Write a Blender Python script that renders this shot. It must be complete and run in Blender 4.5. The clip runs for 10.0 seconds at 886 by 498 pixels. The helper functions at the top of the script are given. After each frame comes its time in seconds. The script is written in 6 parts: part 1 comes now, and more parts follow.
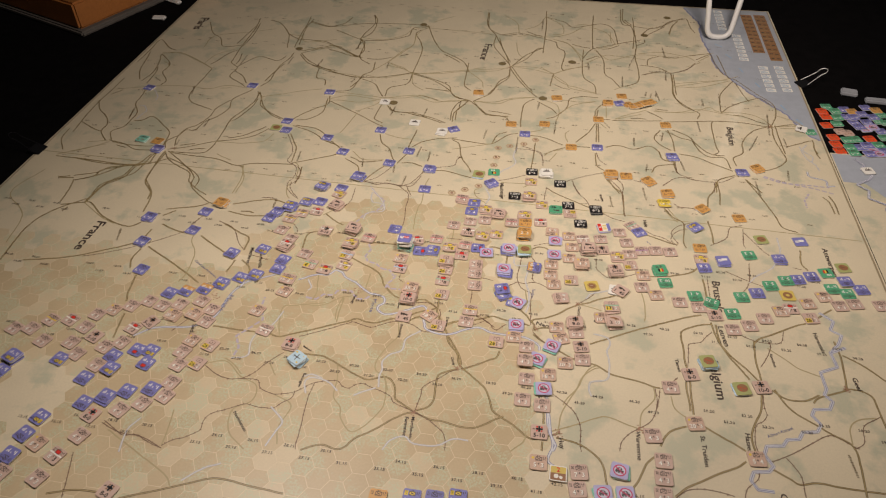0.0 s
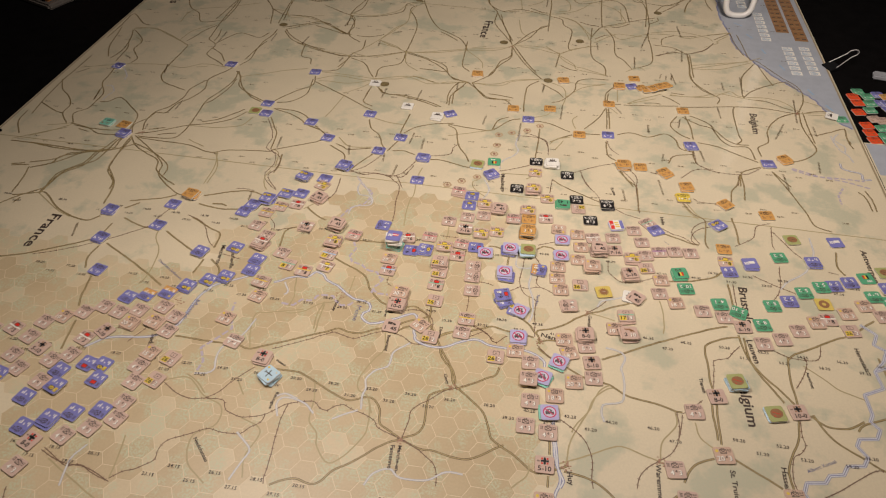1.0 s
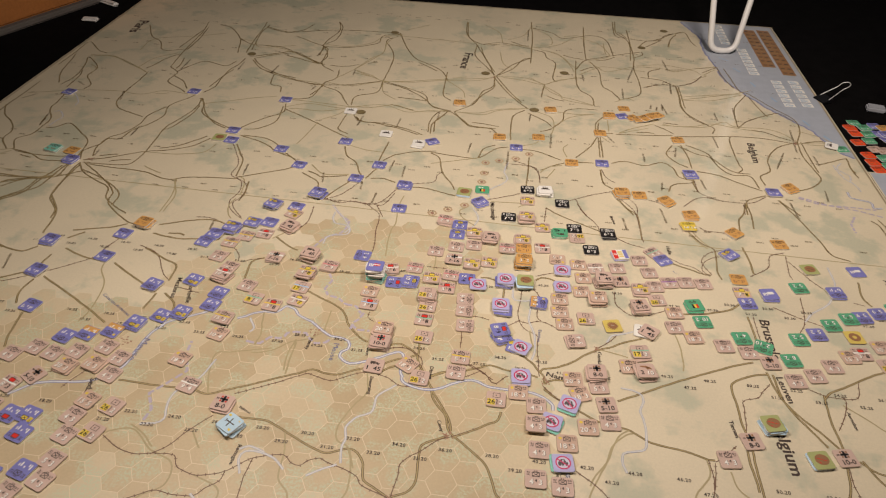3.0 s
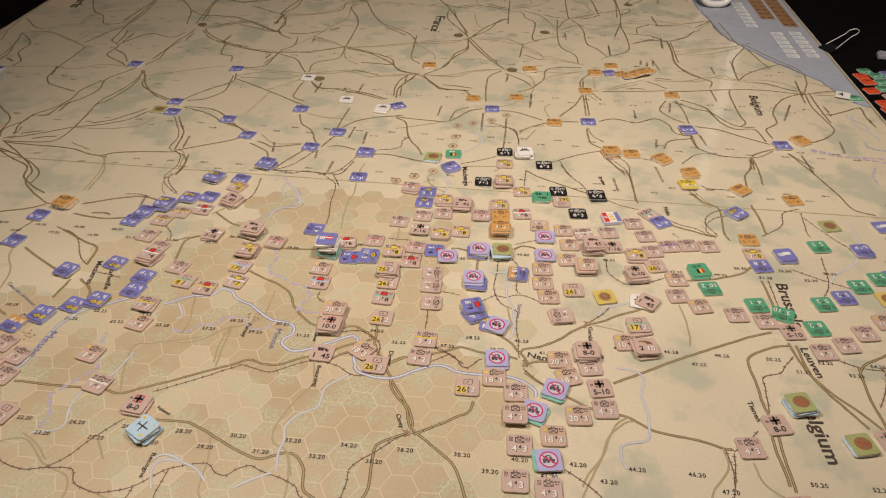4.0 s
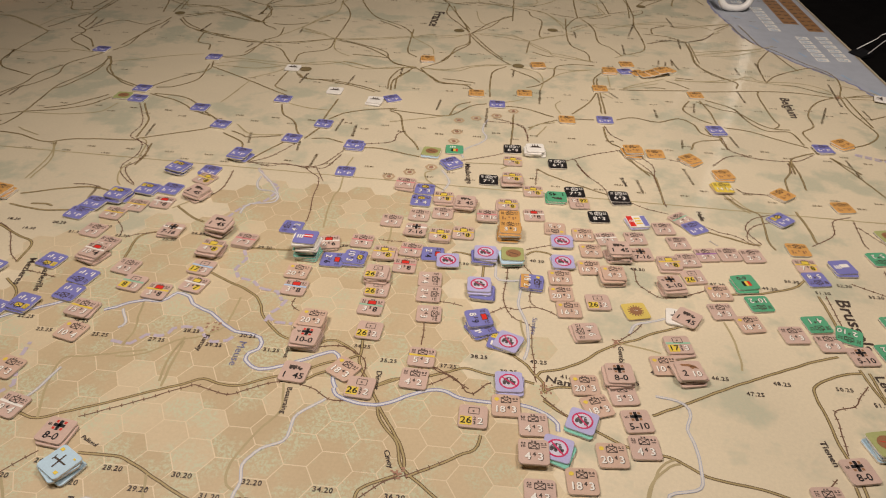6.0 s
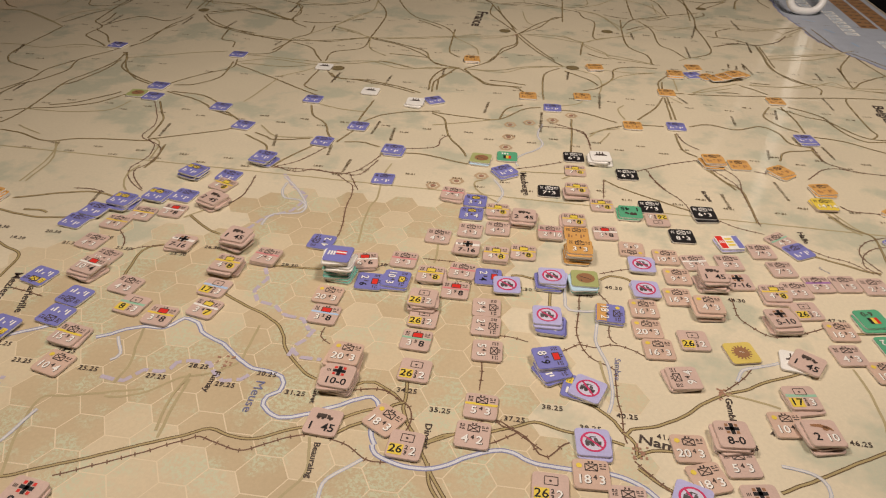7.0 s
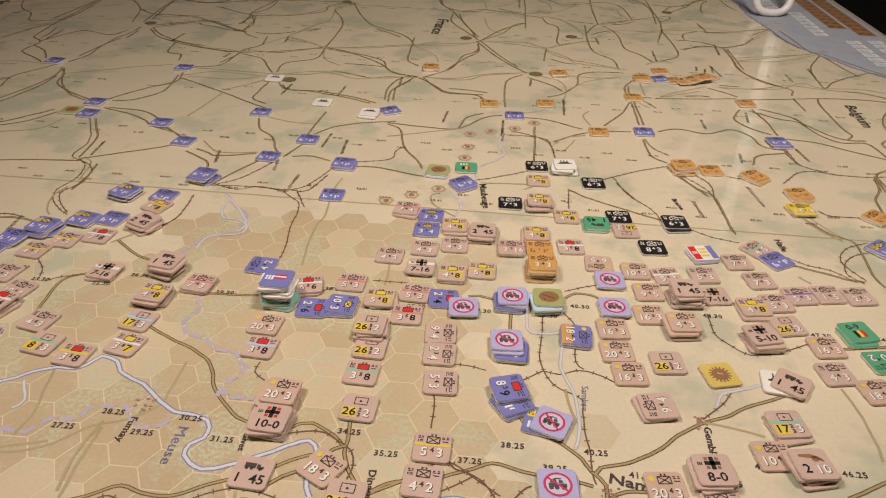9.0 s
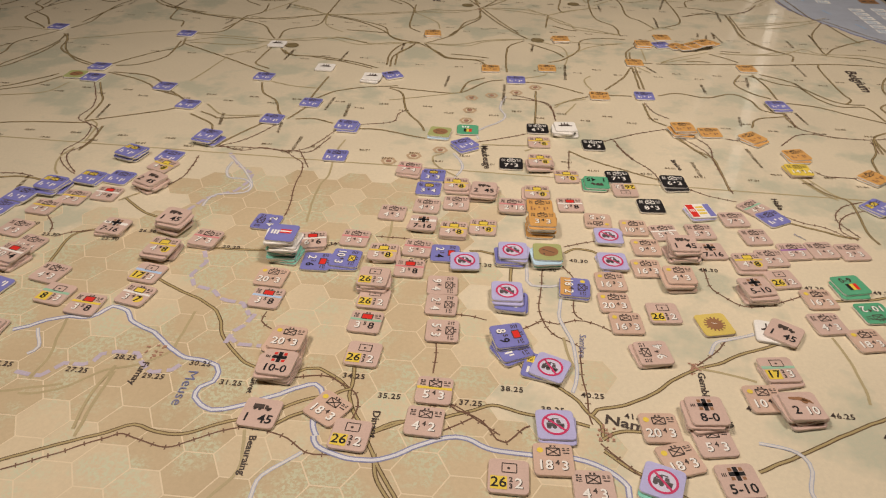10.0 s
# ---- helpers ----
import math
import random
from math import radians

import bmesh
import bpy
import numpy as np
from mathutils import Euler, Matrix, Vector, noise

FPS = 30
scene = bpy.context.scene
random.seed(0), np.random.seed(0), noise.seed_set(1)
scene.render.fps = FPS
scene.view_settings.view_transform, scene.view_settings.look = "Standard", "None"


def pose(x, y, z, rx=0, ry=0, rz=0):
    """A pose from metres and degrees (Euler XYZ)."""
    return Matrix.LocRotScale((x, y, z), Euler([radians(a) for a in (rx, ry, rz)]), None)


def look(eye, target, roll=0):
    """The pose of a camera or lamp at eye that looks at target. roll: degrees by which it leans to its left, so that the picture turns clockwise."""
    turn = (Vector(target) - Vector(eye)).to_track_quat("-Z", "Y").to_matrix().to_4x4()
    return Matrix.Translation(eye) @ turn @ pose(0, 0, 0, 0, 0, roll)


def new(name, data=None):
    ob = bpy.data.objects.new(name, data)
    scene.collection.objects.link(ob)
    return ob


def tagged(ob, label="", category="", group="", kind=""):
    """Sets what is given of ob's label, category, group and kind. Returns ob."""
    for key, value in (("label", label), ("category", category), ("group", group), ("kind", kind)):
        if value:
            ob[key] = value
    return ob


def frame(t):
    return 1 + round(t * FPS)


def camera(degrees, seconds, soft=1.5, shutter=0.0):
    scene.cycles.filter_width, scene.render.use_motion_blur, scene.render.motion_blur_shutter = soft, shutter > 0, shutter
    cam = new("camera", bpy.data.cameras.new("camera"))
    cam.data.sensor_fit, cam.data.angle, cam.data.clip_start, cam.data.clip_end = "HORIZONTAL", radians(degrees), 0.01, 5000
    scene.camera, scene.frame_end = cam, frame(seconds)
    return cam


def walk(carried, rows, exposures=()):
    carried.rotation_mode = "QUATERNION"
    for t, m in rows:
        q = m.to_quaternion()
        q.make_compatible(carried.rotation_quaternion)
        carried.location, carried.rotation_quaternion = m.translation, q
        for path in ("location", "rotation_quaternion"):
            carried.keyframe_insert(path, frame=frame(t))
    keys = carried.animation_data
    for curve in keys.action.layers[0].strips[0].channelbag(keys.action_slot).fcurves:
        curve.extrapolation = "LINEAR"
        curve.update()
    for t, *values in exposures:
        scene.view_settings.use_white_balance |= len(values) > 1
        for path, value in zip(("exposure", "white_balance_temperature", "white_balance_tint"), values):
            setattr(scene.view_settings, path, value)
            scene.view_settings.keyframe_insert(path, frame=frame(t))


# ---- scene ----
cam = camera(63.8, 10.0, 1.1)
PATH = [
    (0, (0.023, -0.353, 0.461), (-0.23, 1.128, -0.859), -0.4),
    (0.5, (0.02, -0.318, 0.442), (-0.205, 1.145, -0.902), 0.7),
    (1, (0.016, -0.289, 0.422), (-0.227, 1.164, -0.931), 0.1),
    (1.5, (0.011, -0.286, 0.412), (-0.214, 1.198, -0.91), 0.3),
    (2, (0.0, -0.292, 0.403), (-0.196, 1.216, -0.896), 1.7),
    (2.5, (-0.004, -0.287, 0.387), (-0.183, 1.232, -0.901), 2.0),
    (2.7, (-0.008, -0.276, 0.378), (-0.178, 1.283, -0.864), 2.5),
    (3.8, (0.005, -0.217, 0.304), (-0.13, 1.372, -0.903), 0.9),
    (4, (0.011, -0.208, 0.295), (-0.143, 1.369, -0.925), 0.2),
    (4.5, (0.017, -0.198, 0.286), (-0.165, 1.383, -0.925), -0.5),
    (5, (0.012, -0.192, 0.283), (-0.183, 1.39, -0.925), -0.4),
    (5.2, (0.012, -0.19, 0.281), (-0.173, 1.393, -0.927), -0.0),
    (6.3, (-0.008, -0.145, 0.223), (-0.127, 1.488, -0.925), 2.3),
    (6.5, (-0.013, -0.136, 0.215), (-0.178, 1.488, -0.94), 1.7),
    (7, (-0.022, -0.107, 0.203), (-0.212, 1.539, -0.917), 1.9),
    (7.5, (-0.024, -0.088, 0.194), (-0.179, 1.574, -0.907), 2.2),
    (8, (-0.02, -0.085, 0.189), (-0.127, 1.594, -0.893), 2.9),
    (8.5, (-0.017, -0.085, 0.185), (-0.145, 1.584, -0.909), 1.7),
    (9, (-0.012, -0.08, 0.189), (-0.148, 1.594, -0.897), 1.3),
    (9.5, (-0.013, -0.083, 0.188), (-0.141, 1.581, -0.914), 1.6),
    (10, (-0.011, -0.091, 0.184), (-0.147, 1.549, -0.952), 1.3),
]
walk(cam, [(t, look(eye, target, roll)) for t, eye, target, roll in PATH], [(0, -0.01), (0.5, 0.02), (1, 0.03), (2.5, 0.04), (5, 0.03), (7, 0.01), (10, 0.0)])

# ---- world and light ----
world = bpy.data.worlds.new("room_dark")
scene.world = world
world.use_nodes = True
world.node_tree.nodes["Background"].inputs[0].default_value = (1.0, 0.85, 0.65, 1)
world.node_tree.nodes["Background"].inputs[1].default_value = 0.001
scene.view_settings.exposure = 0.0


def area_lamp(name, eye, target, size, watts, colour):
    data = bpy.data.lights.new(name, "AREA")
    data.shape, data.size, data.energy, data.color = "DISK", size, watts, colour
    ob = new(name, data)
    ob.matrix_world = look(eye, target)
    return ob


area_lamp("lamp_west_light", (-0.265, 0.066, 0.56), (0.45, -0.24, 0), 0.18, 2.85, (1.0, 0.87, 0.785))
area_lamp("lamp_east_light", (0.20, 0.125, 0.711), (-0.306, 1.556, 0), 0.18, 6.2, (1.0, 0.87, 0.785))

# ---- materials ----


def material(name, colour, rough=0.55, metal=0.0, grain=0.12, scale=900.0, bump=0.0, coat=0.0, shine=0.5, broad=60.0):
    """A printed or solid surface with fine grain and broader unevenness."""
    m = bpy.data.materials.new(name)
    m.use_nodes = True
    nt = m.node_tree
    b = nt.nodes["Principled BSDF"]
    geo = nt.nodes.new("ShaderNodeNewGeometry")
    n1, n2 = nt.nodes.new("ShaderNodeTexNoise"), nt.nodes.new("ShaderNodeTexNoise")
    n1.inputs["Scale"].default_value, n2.inputs["Scale"].default_value = scale, broad
    n1.inputs["Detail"].default_value, n2.inputs["Detail"].default_value = 3, 3
    for n in (n1, n2):
        nt.links.new(geo.outputs["Position"], n.inputs["Vector"])
    add = nt.nodes.new("ShaderNodeMath")
    add.operation = "ADD"
    nt.links.new(n1.outputs["Fac"], add.inputs[0])
    nt.links.new(n2.outputs["Fac"], add.inputs[1])
    ramp = nt.nodes.new("ShaderNodeMapRange")
    ramp.inputs["From Min"].default_value, ramp.inputs["From Max"].default_value = 0.6, 1.4
    ramp.inputs["To Min"].default_value, ramp.inputs["To Max"].default_value = 1 - grain, 1 + grain
    nt.links.new(add.outputs[0], ramp.inputs["Value"])
    hsv = nt.nodes.new("ShaderNodeHueSaturation")
    hsv.inputs["Color"].default_value = (*colour, 1)
    nt.links.new(ramp.outputs["Result"], hsv.inputs["Value"])
    nt.links.new(hsv.outputs["Color"], b.inputs["Base Color"])
    b.inputs["Roughness"].default_value, b.inputs["Metallic"].default_value = rough, metal
    b.inputs["Coat Weight"].default_value, b.inputs["Coat Roughness"].default_value = coat, 0.12
    b.inputs["Specular IOR Level"].default_value = shine
    if bump:
        bn = nt.nodes.new("ShaderNodeBump")
        bn.inputs["Strength"].default_value, bn.inputs["Distance"].default_value = bump, 0.0003
        nt.links.new(n1.outputs["Fac"], bn.inputs["Height"])
        nt.links.new(bn.outputs["Normal"], b.inputs["Normal"])
    return m


INK = {
    "tan": (0.57, 0.41, 0.335), "tan_warm": (0.58, 0.405, 0.305), "blue": (0.195, 0.195, 0.47), "green": (0.1, 0.37, 0.2),
    "orange": (0.62, 0.335, 0.1), "black": (0.015, 0.013, 0.013), "white": (0.80, 0.77, 0.70), "yellow": (0.74, 0.55, 0.07),
    "red": (0.66, 0.03, 0.02), "lilac": (0.45, 0.43, 0.66), "teal": (0.22, 0.54, 0.42), "pale_blue": (0.46, 0.62, 0.72),
    "olive": (0.38, 0.4, 0.16), "brown": (0.30, 0.15, 0.07), "pink": (0.66, 0.24, 0.24), "violet": (0.32, 0.14, 0.38),
    "mint": (0.30, 0.52, 0.36), "sky": (0.42, 0.56, 0.74), "magenta": (0.58, 0.04, 0.13), "core": (0.7, 0.58, 0.5),
    "core_white": (0.8, 0.77, 0.72), "road": (0.385, 0.30, 0.14), "road_edge": (0.13, 0.085, 0.038), "rail": (0.165, 0.09, 0.055),
    "river": (0.63, 0.625, 0.635), "river_edge": (0.24, 0.25, 0.39), "border": (0.47, 0.41, 0.48), "print": (0.07, 0.05, 0.04),
    "road_thin": (0.42, 0.345, 0.19), "sea": (0.385, 0.41, 0.455), "chart_brown": (0.30, 0.15, 0.06), "orange_red": (0.80, 0.08, 0.02),
    "town": (0.36, 0.20, 0.13), "seam": (0.34, 0.27, 0.17), "fort": (0.50, 0.36, 0.22), "grey": (0.10, 0.085, 0.085), "pale_lilac": (0.60, 0.575, 0.67), "lowland": (0.50, 0.54, 0.26), "stream": (0.63, 0.60, 0.55), "stream_edge": (0.41, 0.425, 0.50), "steel_blue": (0.30, 0.42, 0.55), "resource": (0.22, 0.17, 0.08), "water_name": (0.17, 0.18, 0.31), "mustard": (0.64, 0.49, 0.12),
}
MATS = {}


def ink(name):
    if name not in MATS:
        MATS[name] = material("card_" + name, INK[name], rough=0.45, grain=0.10, scale=1400, broad=90)
    return MATS[name]


# ---- mesh helpers ----


def mesh_from(name, verts, faces, mats=(), index=None):
    me = bpy.data.meshes.new(name)
    me.from_pydata(verts, [], faces)
    for m in mats:
        me.materials.append(m)
    if index:
        me.polygons.foreach_set("material_index", index)
    me.update()
    return me


def bm_mesh(name, bm, mats):
    me = bpy.data.meshes.new(name)
    bm.normal_update()
    bm.to_mesh(me)
    bm.free()
    for m in mats:
        me.materials.append(m)
    return me


def part(name, me, parent, label="", at=None):
    ob = new(name, me)
    ob.parent = parent
    if at is not None:
        ob.matrix_basis = at
    return tagged(ob, label)


def box_bm(bm, sx, sy, sz, x=0, y=0, z=0, rz=0.0, bevel=0.0):
    r = bmesh.ops.create_cube(bm, size=1, matrix=pose(x, y, z, 0, 0, rz) @ Matrix.Diagonal((sx, sy, sz, 1)))
    if bevel:
        edges = list({e for v in r["verts"] for e in v.link_edges})
        bmesh.ops.bevel(bm, geom=edges, offset=bevel, segments=2, affect="EDGES")


TEXTS = {}


def text_mesh(text, size, mat, bold=0.0, align="CENTER"):
    key = (text, size, mat.name, bold, align)
    if key not in TEXTS:
        cu = bpy.data.curves.new("lettering", "FONT")
        cu.body, cu.size, cu.align_x, cu.align_y, cu.offset, cu.resolution_u = text, size, align, "CENTER", bold, 2
        ob = bpy.data.objects.new("lettering", cu)
        scene.collection.objects.link(ob)
        bpy.context.view_layer.update()
        me = bpy.data.meshes.new_from_object(ob.evaluated_get(bpy.context.evaluated_depsgraph_get()))
        bpy.data.objects.remove(ob)
        me.materials.clear()
        me.materials.append(mat)
        TEXTS[key] = me
    return TEXTS[key]


# ---- hex plan: column spacing, row spacing (metres); hex 38.20 lies by the origin ----
COL, ROW = 0.0142, 0.0164


def hex_xy(c, r):
    return (c - 38) * COL, (r - 20 + (0.5 if c % 2 == 0 else 0)) * ROW - 0.0062


# ---- room and table ----
cloth = material("black_table_cloth", (0.004, 0.0036, 0.0036), rough=0.9, grain=0.5, scale=500, bump=0.6, shine=0.05)
# near-black colour puts the darkness of the unlit room into its surfaces
unlit_black = material("unlit_room_black", (0.012, 0.011, 0.010), rough=0.85, grain=0.2, scale=40, broad=3, shine=0.05)


def slab(name, sx, sy, sz, x, y, z, mat, label, category, bevel=0.0):
    bm = bmesh.new()
    box_bm(bm, sx, sy, sz, bevel=bevel)
    ob = new(name, bm_mesh(name, bm, [mat]))
    ob.location = (x, y, z)
    return tagged(ob, label, category, kind="structure")


# room shell added around the table, its darkness held in the colour
slab("floor", 5.0, 5.0, 0.1, 0, 0.3, -0.80, unlit_black, "room floor coloured near-black for shadow", "floor")
slab("ceiling", 5.2, 5.2, 0.1, 0, 0.3, 1.75, unlit_black, "room ceiling coloured near-black as if unlit", "ceiling")
slab("wall_north", 5.0, 0.1, 2.5, 0, 2.85, 0.45, unlit_black, "room wall behind the table coloured near-black as if unlit", "wall")
slab("wall_south", 5.0, 0.1, 2.5, 0, -2.25, 0.45, unlit_black, "room wall coloured near-black as if unlit", "wall")
slab("wall_east", 0.1, 5.0, 2.5, 2.55, 0.3, 0.45, unlit_black, "room wall coloured near-black as if unlit", "wall")
slab("wall_west", 0.1, 5.0, 2.5, -2.55, 0.3, 0.45, unlit_black, "room wall coloured near-black as if unlit", "wall")

table = tagged(new("table"), "long table covered with a black cloth", "table")
bm = bmesh.new()
box_bm(bm, 2.0, 1.75, 0.03, bevel=0.006)
part("tabletop", bm_mesh("tabletop", bm, [cloth]), table, "black cloth-covered top", pose(0.05, 0.35, -0.01595))
bm = bmesh.new()
box_bm(bm, 0.06, 0.06, 0.72, bevel=0.004)
leg_mesh = bm_mesh("leg", bm, [cloth])
for x, y in ((-0.88, -0.45), (0.98, -0.45), (-0.88, 1.15), (0.98, 1.15)):
    part("leg", leg_mesh, table, "", pose(x, y, -0.39))

# ---- the printed map ----


def paper_material(name, plain, shade, wood, patch=0.62, soft=0.05, clump=36):
    """Matt-laminated printed paper: plain ground with mottled woodland and shaded patches."""
    m = bpy.data.materials.new(name)
    m.use_nodes = True
    nt = m.node_tree
    b = nt.nodes["Principled BSDF"]
    geo = nt.nodes.new("ShaderNodeNewGeometry")

    def noise_node(scale, detail, rough=0.55):
        n = nt.nodes.new("ShaderNodeTexNoise")
        n.inputs["Scale"].default_value, n.inputs["Detail"].default_value, n.inputs["Roughness"].default_value = scale, detail, rough
        nt.links.new(geo.outputs["Position"], n.inputs["Vector"])
        return n

    def ramp_node(src, lo, hi, a=0.0, z=1.0):
        r = nt.nodes.new("ShaderNodeMapRange")
        for k, v in (("From Min", lo), ("From Max", hi), ("To Min", a), ("To Max", z)):
            r.inputs[k].default_value = v
        nt.links.new(src, r.inputs["Value"])
        return r.outputs["Result"]

    def mix_node(fac, a, z, mode="MIX"):
        x = nt.nodes.new("ShaderNodeMix")
        x.data_type, x.blend_type = "RGBA", mode
        nt.links.new(fac, x.inputs[0])
        for s, v in ((6, a), (7, z)):
            if isinstance(v, tuple):
                x.inputs[s].default_value = (*v, 1)
            else:
                nt.links.new(v, x.inputs[s])
        return x.outputs[2]

    broad, mid, fine = noise_node(9, 3), noise_node(clump, 5, 0.62), noise_node(620, 3, 0.75)
    col = mix_node(ramp_node(broad.outputs["Fac"], 0.42, 0.66, 0, 0.75), plain, shade)
    blotch = nt.nodes.new("ShaderNodeMath")
    blotch.operation = "MULTIPLY"
    nt.links.new(ramp_node(mid.outputs["Fac"], patch - 0.06, patch + 0.03), blotch.inputs[0])
    nt.links.new(ramp_node(fine.outputs["Fac"], 0.45, 0.55, soft, 1.0), blotch.inputs[1])
    col = mix_node(blotch.outputs[0], col, wood)
    grain = nt.nodes.new("ShaderNodeHueSaturation")
    nt.links.new(col, grain.inputs["Color"])
    nt.links.new(ramp_node(fine.outputs["Fac"], 0.3, 0.7, 0.95, 1.05), grain.inputs["Value"])
    nt.links.new(grain.outputs["Color"], b.inputs["Base Color"])
    b.inputs["Roughness"].default_value = 0.42
    b.inputs["Coat Weight"].default_value, b.inputs["Coat Roughness"].default_value = 0.45, 0.07
    bn = nt.nodes.new("ShaderNodeBump")
    bn.inputs["Strength"].default_value, bn.inputs["Distance"].default_value = 0.03, 0.0004
    nt.links.new(mid.outputs["Fac"], bn.inputs["Height"])
    nt.links.new(bn.outputs["Normal"], b.inputs["Normal"])
    return m


paper = paper_material("map_paper", (0.71, 0.615, 0.435), (0.625, 0.545, 0.39), (0.495, 0.485, 0.35), 0.575, 0.7, 19)
hills = paper_material("map_hill_print", (0.575, 0.457, 0.285), (0.475, 0.37, 0.22), (0.53, 0.528, 0.35), 0.535, 0.05, 42)
sheet_white = material("paper_edge", (0.7, 0.66, 0.58), rough=0.7)

MAP_L, MAP_R, MAP_N, MAP_S = -0.563, 0.347, 0.803, -0.34


def sheet(name, x0, x1, y0, y1, z, mat, label):
    """A thin paper sheet lying flat."""
    nx, ny = 46, 58
    verts, faces = [], []
    for j in range(ny + 1):
        for i in range(nx + 1):
            x, y = x0 + (x1 - x0) * i / nx, y0 + (y1 - y0) * j / ny
            verts.append((x, y, z))
    for j in range(ny):
        for i in range(nx):
            a = j * (nx + 1) + i
            faces.append((a, a + 1, a + nx + 2, a + nx + 1))
    ob = new(name, mesh_from(name, verts, faces, [mat]))
    so = ob.modifiers.new("thickness", "SOLIDIFY")
    so.thickness, so.offset = 0.0003, -1
    return tagged(ob, label, "map", kind="structure")


board = sheet("game_map", MAP_L, MAP_R, MAP_S, MAP_N, 0.0, paper, "large printed beige campaign map with roads, rivers and hexes")
side_board = sheet("side_map", 0.3482, 0.86, -0.40, 0.402, -0.0006, paper, "second printed map sheet with pale blue water beside the large one")

# level of each print layer over the paper (metres)
LAYER = 0.00008


def inside(poly, x, y):
    hit = False
    for (ax, ay), (bx, by) in zip(poly, poly[1:] + poly[:1]):
        if (ay > y) != (by > y) and x < (bx - ax) * (y - ay) / (by - ay) + ax:
            hit = not hit
    return hit


UPLAND = [(42, 2), (41.2, 22), (39.6, 25.5), (37.4, 27), (38, 29.5), (36.5, 34), (36, 40), (25.5, 40), (25, 32.5), (22, 29.5), (17, 27.6), (10, 27), (0, 26.6), (-2, 2)]

LOWLAND = [(9.3, 18.2), (11.7, 18.4), (14.5, 17.6), (14.8, 16.2), (14.1, 14.8), (12.9, 13.7)]


def hex_print(name, cells, gap, z, mats, parent, label):
    verts, faces, idx = [], [], []
    for x, y, s in cells:
        k = len(verts)
        for q in range(6):
            w = radians(60 * q)
            verts.append((x + (COL / 1.5 - gap) * math.cos(w), y + (COL / 1.5 - gap) * 0.998 * math.sin(w), z))
        faces.append(tuple(range(k, k + 6)))
        idx.append(s)
    return tagged(part(name, mesh_from(name, verts, faces, mats, idx), parent, label), kind="stuff")


half_hills = paper_material("map_slope_print", (0.65, 0.54, 0.357), (0.575, 0.46, 0.29), (0.55, 0.545, 0.37), 0.54, 0.05, 42)
cells = []
for c in range(-1, 62):
    for r in range(2, 36):
        x, y = hex_xy(c, r)
        if not (MAP_L + 0.02 < x < MAP_R - 0.012 and y < 0.238):
            continue
        wob = 1.3 * noise.noise(Vector((c * 0.35, r * 0.35, 4)))
        deep = sum(inside(UPLAND, c + wob + u, r + wob + v) for u, v in ((0, 0), (1.6, 0), (-1.6, 0), (0, 1.6), (0, -1.6)))
        tint = noise.noise(Vector((c * 0.42, r * 0.42, 9)))
        if inside(LOWLAND, c + 0.4 * wob, r + 0.4 * wob):
            deep = 0
        if deep == 5:
            cells.append((x, y, 0 if tint > -0.22 else 1))
        elif deep >= 2:
            cells.append((x, y, 1 if tint > -0.1 else 2))
        else:
            cells.append((x, y, 2))
line_print = material("hex_line_print", (0.70, 0.58, 0.39), rough=0.45, grain=0.06, scale=300, broad=20)
cells = [c for c in cells if c[2] < 2]
hex_print("hex_outlines", cells, 0.00001, 0.00002, [line_print, line_print], board, "pale outlines between the upland hexes")
hex_print("map_hexes", cells, 0.00026, 0.00004, [hills, half_hills], board, "printed tan upland hexes")


def ribbon(verts, faces, idx, pts, width, z, slot, skip=None):
    """A flat band of even width along a line, with mitred joints; skip=(n, m) draws n of every m steps."""
    k, n = len(verts), len(pts)
    for i, p in enumerate(pts):
        a, b = pts[max(0, i - 1)], pts[min(n - 1, i + 1)]
        d = math.hypot(b[0] - a[0], b[1] - a[1]) or 1e-6
        nx, ny = -(b[1] - a[1]) / d * width / 2, (b[0] - a[0]) / d * width / 2
        verts += [(p[0] + nx, p[1] + ny, z), (p[0] - nx, p[1] - ny, z)]
    for i in range(n - 1):
        if skip and i % skip[1] >= skip[0]:
            continue
        q = k + 2 * i
        faces.append((q, q + 1, q + 3, q + 2))
        idx.append(slot)


def glide(pts, step=0.0022, wobble=0.00035, seed=0.0):
    """A smooth, slightly unsteady line through the points, as a mapmaker draws it."""
    p = [Vector(a) for a in pts]
    p = [p[0] * 2 - p[1]] + p + [p[-1] * 2 - p[-2]]
    out = []
    for a, b, c, d in zip(p, p[1:], p[2:], p[3:]):
        n = max(1, int((c - b).length / step))
        for i in range(n):
            t = i / n
            q = 0.5 * (2 * b + (c - a) * t + (2 * a - 5 * b + 4 * c - d) * t * t + (3 * b - a - 3 * c + d) * t ** 3)
            v = Vector((q.x * 160, q.y * 160, seed))
            out.append((q.x + wobble * noise.noise(v), q.y + wobble * noise.noise(v + Vector((7, 3, 5)))))
    out.append(tuple(p[-2]))
    return out


PRINTED = []


